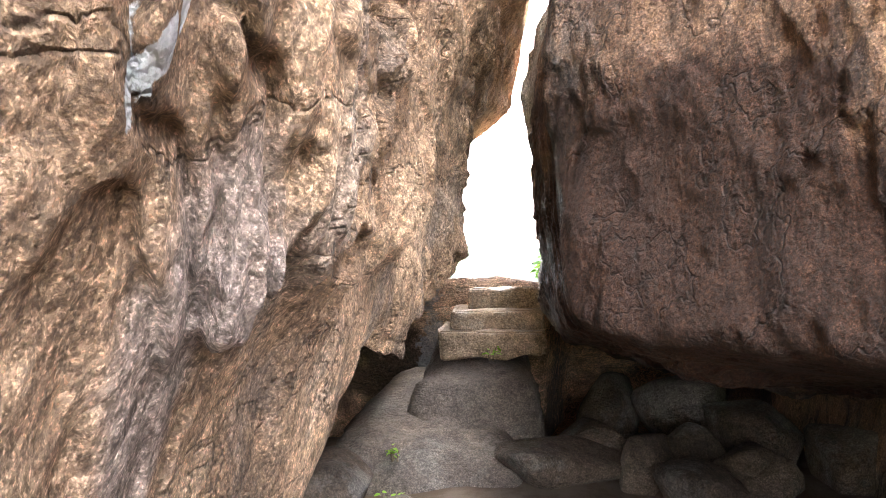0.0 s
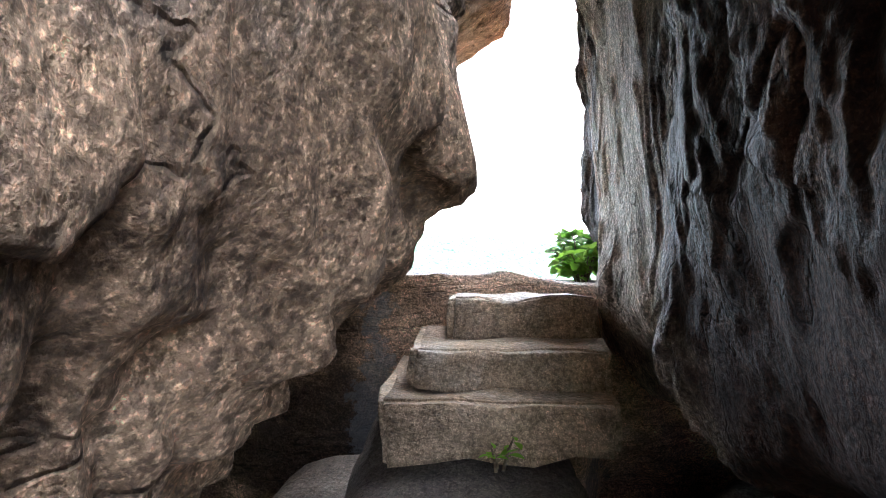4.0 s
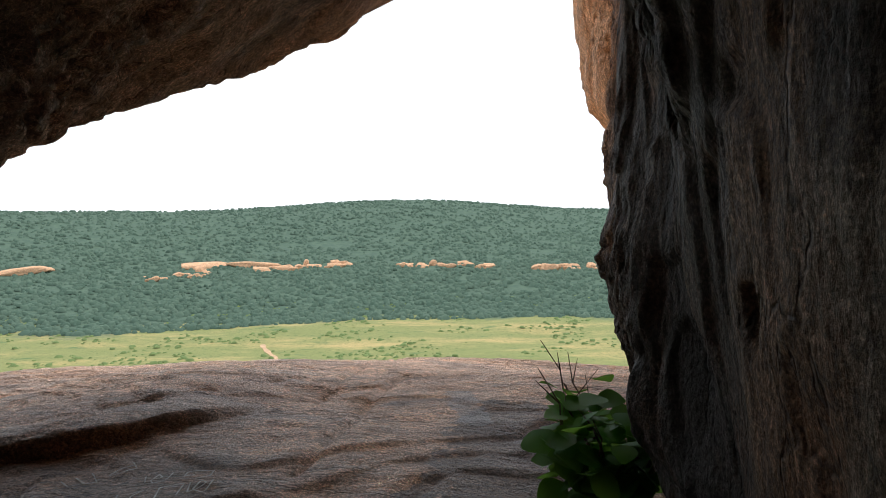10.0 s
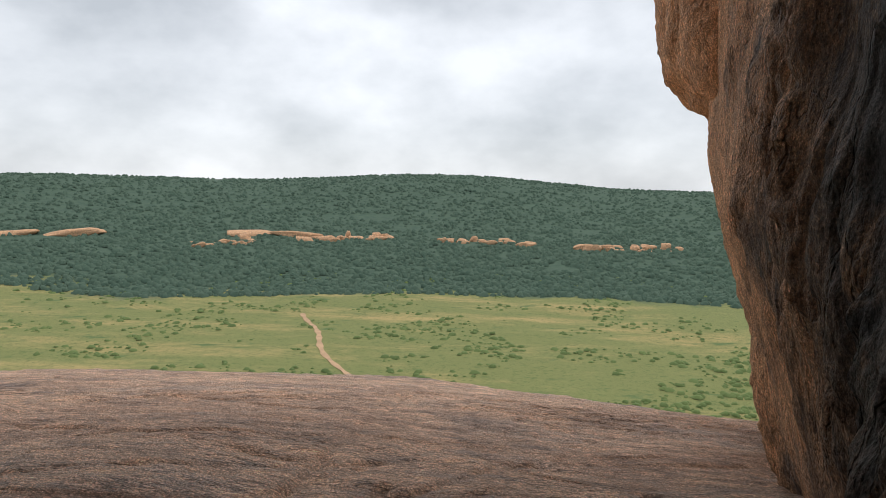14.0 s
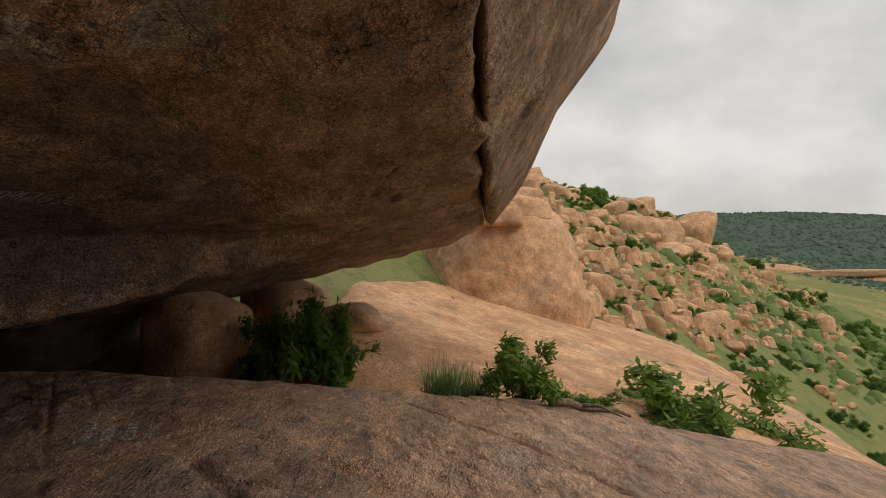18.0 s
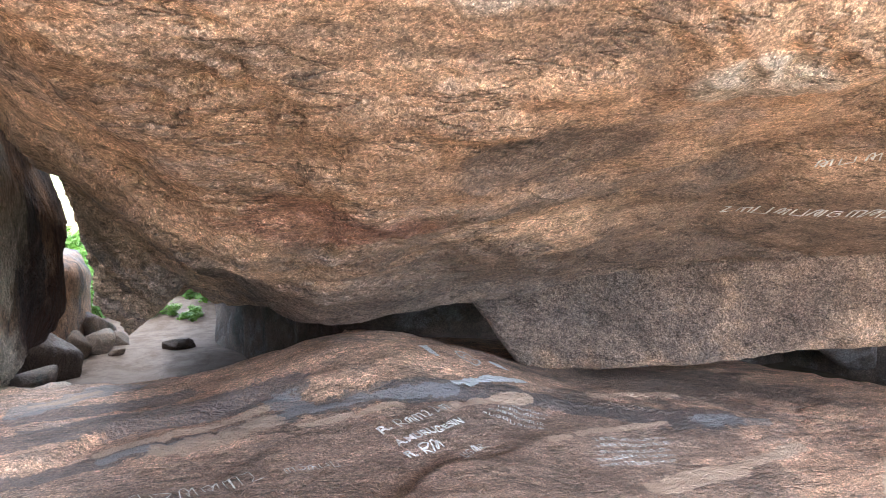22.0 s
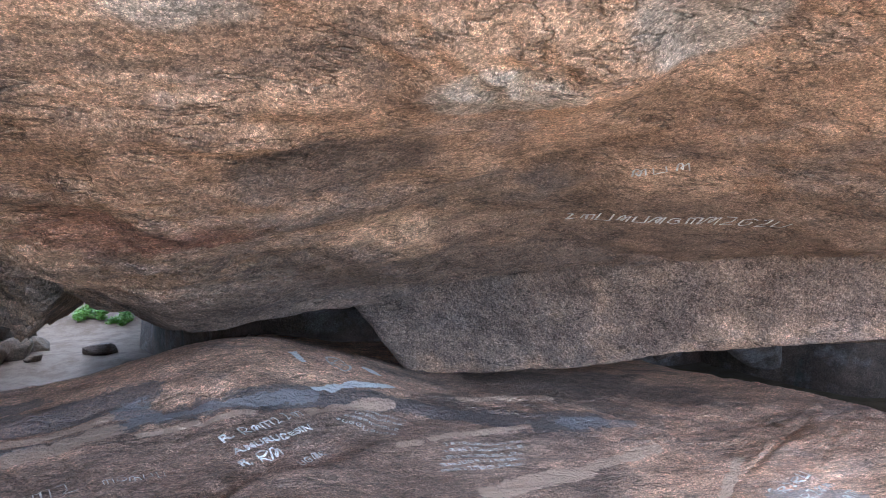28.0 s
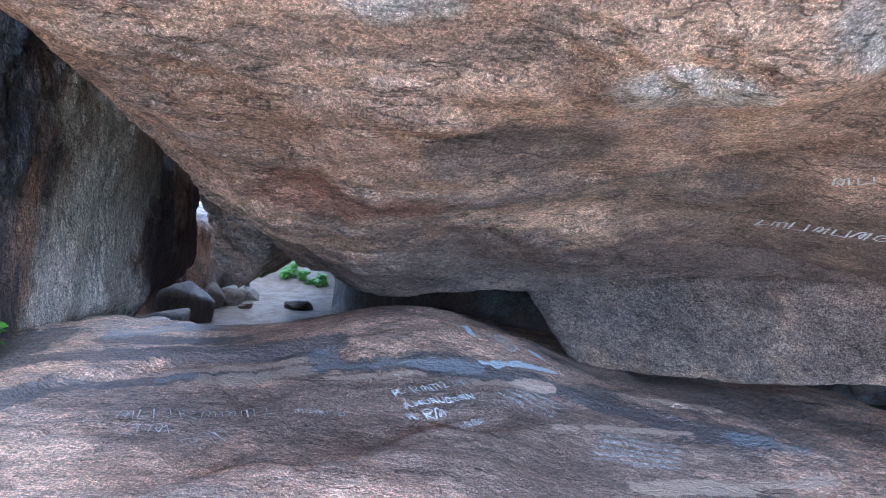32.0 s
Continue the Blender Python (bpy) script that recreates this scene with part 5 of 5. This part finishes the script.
for az, r, wide, deep in ((16.5, 850, 34, 5), (20, 860, 30, 5), (33, 880, 42, 5), (37, 890, 30, 4), (41, 885, 40, 4), (46.5, 888, 50, 5), (52, 890, 55, 5), (57, 895, 60, 5), (62, 900, 60, 5)):
    az = radians(az)
    x, y = -r * math.sin(az), r * math.cos(az)
    rows.append((x, y, land_at(x, y) - 2.5, wide, deep * 3, deep, math.degrees(az)))
place_stones(HILL_KINDS, "outcrop", rows, "bare pinkish granite outcrop in the woods of the far hill", "rock outcrop", "far outcrops")

tv, tf = [], []
for i in range(40):
    t = i / 39
    x, y = -118 + 74 * (1 - t) ** 1.15 + 2.5 * math.sin(t * 11), 250 + 176 * t
    for s in (-1, 1):
        tv.append((x + s * (1.5 + 0.5 * math.sin(i * 1.7)), y, land_at(x + s * 2, y) + 0.25))
    if i:
        tf.append((2 * i - 2, 2 * i - 1, 2 * i + 1, 2 * i))
tagged(mesh_of("dirt_track", tv, tf, TRACK), "pale orange dirt track winding over the plain", "track", kind="structure")

# ---- faded writing on the slab ----
def written(text, x, y, size, turn, seed):
    """Chalky letters laid on the slab."""
    cu = bpy.data.curves.new("writing", "FONT")
    cu.body, cu.size, cu.extrude, cu.offset = text, size, 0.002, 0.0006
    tmp = bpy.data.objects.new("writing", cu)
    scene.collection.objects.link(tmp)
    me = bpy.data.meshes.new_from_object(tmp.evaluated_get(bpy.context.evaluated_depsgraph_get()))
    bpy.data.objects.remove(tmp)
    me.materials.clear()
    me.materials.append(SCRATCH)
    m = pose(x, y, 0, 0, 0, turn)
    for v in me.vertices:
        p = m @ v.co
        v.co = (p.x, p.y, slab_at(p.x, p.y) + 0.012 + v.co.z)
    return tagged(new("writing", me), "faded white hand-painted letters on the rock", "writing")


written("A.MURUGESIN", -2.43, 8.8, 0.088, 202, 1)
written("R.", -2.37, 8.64, 0.11, 204, 2)
written("R.", -2.45, 8.94, 0.1, 202, 3)

bpy.context.view_layer.update()


def belly_at(x, y):
    """The lowest underside of the great boulder over a place."""
    zs = []
    for ob in (A, flake, footing):
        ok, p, *_ = ob.ray_cast((x, y, -3), (0, 0, 1))
        if ok:
            zs.append(p.z)
    return min(zs) if zs else 3.0


def bars(starts, ends, height, count, seed, label, under=False, thick=0.009):
    """Lines of short strokes in place of writing that cannot be read."""
    rnd = random.Random(seed)
    for (x0, y0), (x1, y1) in zip(starts, ends):
        d = Vector((x1 - x0, y1 - y0, 0))
        u = Vector((d.y, -d.x, 0)).normalized() * (-1 if under else 1)
        if u.y > 0:
            u = -u
        if under:
            u = -u
        root = tagged(new("writing"), label, "writing", "faded writing")
        for k in range(count):
            v, f = [], []
            t = (k + 0.5) / count
            c = Vector((x0, y0, 0)) + d * t
            w = d / count * rnd.uniform(0.3, 0.46)
            hh = height * rnd.uniform(0.6, 1.0)
            forms = ([(-1, 0), (-1, 1), (0.2, 1), (0.9, 0.75), (0.2, 0.5), (-1, 0.5), (1, 0)], [(0.9, 0.9), (0, 1), (-0.9, 0.8), (-0.9, 0.2), (0, 0), (0.9, 0.2), (0.8, 0.6), (0, 0.55)], [(-0.9, 1), (-0.9, 0), (0.9, 0), (0.9, 1)],
                     [(-0.9, 0.1), (-0.6, 0.9), (0, 1), (0.4, 0.6), (0, 0.1), (-0.3, 0.4), (0.2, 0.6), (0.9, 0.9), (0.9, 0)], [(-0.9, 0), (-0.9, 0.9), (0, 0.9), (0, 0), (0, 0.9), (0.9, 0.9), (0.9, 0)], [(-0.8, 0.9), (0.2, 1), (0.3, 0.4), (-0.5, 0), (0.9, 0.1)])
            line = [c + w * a_ + u * hh * b_ for a_, b_ in rnd.choice(forms)]
            line = [o + Vector((rnd.uniform(-1, 1), rnd.uniform(-1, 1), 0)) * 0.06 * height for o in line]
            for p, q in zip(line, line[1:]):
                n_ = (q - p).cross(Vector((0, 0, 1))).normalized() * thick * rnd.uniform(0.35, 0.6)
                i_ = len(v)
                for m_ in range(3):
                    o = p.lerp(q, m_ / 2)
                    for sgn in (-1, 1):
                        r = o + n_ * sgn
                        z = (belly_at(r.x, r.y) - 0.008) if under else slab_at(r.x, r.y) + 0.008
                        v.append((r.x, r.y, z))
                f += [(i_ + 2 * m_, i_ + 2 * m_ + 1, i_ + 2 * m_ + 3, i_ + 2 * m_ + 2) for m_ in range(2)]
            mesh_of("letter", v, f, SCRATCH, root)


bars([(-2.5, 8.6)], [(-2.93, 8.39)], 0.1, 6, 1, "white painted line of script on the slab", thick=0.01)
bars([(-2.57, 8.9)], [(-2.72, 8.84)], 0.09, 2, 2, "white painted word on the slab", thick=0.01)
bars([(-2.79, 8.99)], [(-2.98, 8.88)], 0.06, 4, 3, "small white painted word on the slab", thick=0.008)
bars([(-3.12, 8.47), (-3.2, 8.42), (-3.29, 8.38), (-3.38, 8.34)], [(-3.5, 8.68), (-3.55, 8.6), (-3.6, 8.52), (-3.66, 8.46)], 0.04, 9, 4, "small scratched lines of writing on the slab", thick=0.006)
bars([(-3.78, 8.86), (-3.74, 8.94), (-3.7, 9.02), (-3.66, 9.1), (-3.63, 9.18)], [(-4.42, 8.82), (-4.38, 8.9), (-4.34, 8.98), (-4.3, 9.06), (-4.25, 9.14)], 0.045, 13, 5, "block of small scratched writing on the slab", thick=0.006)
bars([(-0.75, 9.3)], [(-1.62, 9.05)], 0.14, 8, 6, "worn faint letters scratched into the slab", thick=0.006)
bars([(-0.8, 9.47), (-1.2, 9.6)], [(-1.1, 9.4), (-1.45, 9.42)], 0.16, 2, 9, "worn faint outlines scratched into the slab", thick=0.006)
bars([(-1.72, 9.02)], [(-2.05, 8.95)], 0.07, 5, 10, "small pale scratched word on the slab", thick=0.005)
bars([(-5.7, 9.9), (-5.75, 10.05), (-5.8, 10.2), (-5.85, 10.35)], [(-6.2, 9.75), (-6.25, 9.9), (-6.3, 10.05), (-6.35, 10.2)], 0.09, 5, 8, "pale scribbles scratched on the slab", thick=0.012)
bars([(-4.55, 9.08)], [(-5.95, 9.68)], 0.17, 13, 7, "pale line of script on the underside of the boulder", under=True, thick=0.014)
bars([(-4.5, 9.86)], [(-4.75, 10.1)], 0.12, 3, 11, "pale scratched mark on the underside of the boulder", under=True, thick=0.01)
ring_v, ring_f = [], []
for k in range(28):
    a_ = 2 * math.pi * k / 28
    for r_ in (0.085, 0.105):
        x, y = -3.36 + r_ * math.cos(a_), 7.66 + 1.2 * r_ * math.sin(a_)
        ring_v.append((x, y, slab_at(x, y) + 0.006))
    ring_f.append((2 * k, 2 * k + 1, (2 * k + 3) % 56, (2 * k + 2) % 56))
for (x0, y0), (x1, y1) in (((-3.43, 7.64), (-3.29, 7.7)), ((-3.37, 7.59), (-3.32, 7.66))):
    i_ = len(ring_v)
    for x, y in ((x0, y0 - 0.012), (x0, y0 + 0.012), (x1, y1 + 0.012), (x1, y1 - 0.012)):
        ring_v.append((x, y, slab_at(x, y) + 0.006))
    ring_f.append((i_, i_ + 1, i_ + 2, i_ + 3))
tagged(mesh_of("painted_ring", ring_v, ring_f, SCRATCH), "white painted ring with a stroke inside on the slab", "marking")
log = tagged(new("dead_log"), "dark dry fallen branch lying on the slab edge", "branch")
bm = bmesh.new()
tube(bm, [Vector((-9.0 - 0.05 * k, 14.0 + 0.22 * k, slab_at(-9.0 - 0.05 * k, 14.0 + 0.22 * k) + 0.05 + 0.02 * math.sin(k * 2))) for k in range(6)], 0.06, 0.02, 7)
tube(bm, [Vector((-9.1, 14.4, slab_at(-9.1, 14.4) + 0.06)), Vector((-8.9, 14.6, slab_at(-8.9, 14.6) + 0.12)), Vector((-8.8, 14.85, slab_at(-8.8, 14.85) + 0.05))], 0.03, 0.012, 6)
part("branch", bm, TWIG, log)
for ob in KINDS + HILL_KINDS:
    bpy.data.objects.remove(ob)
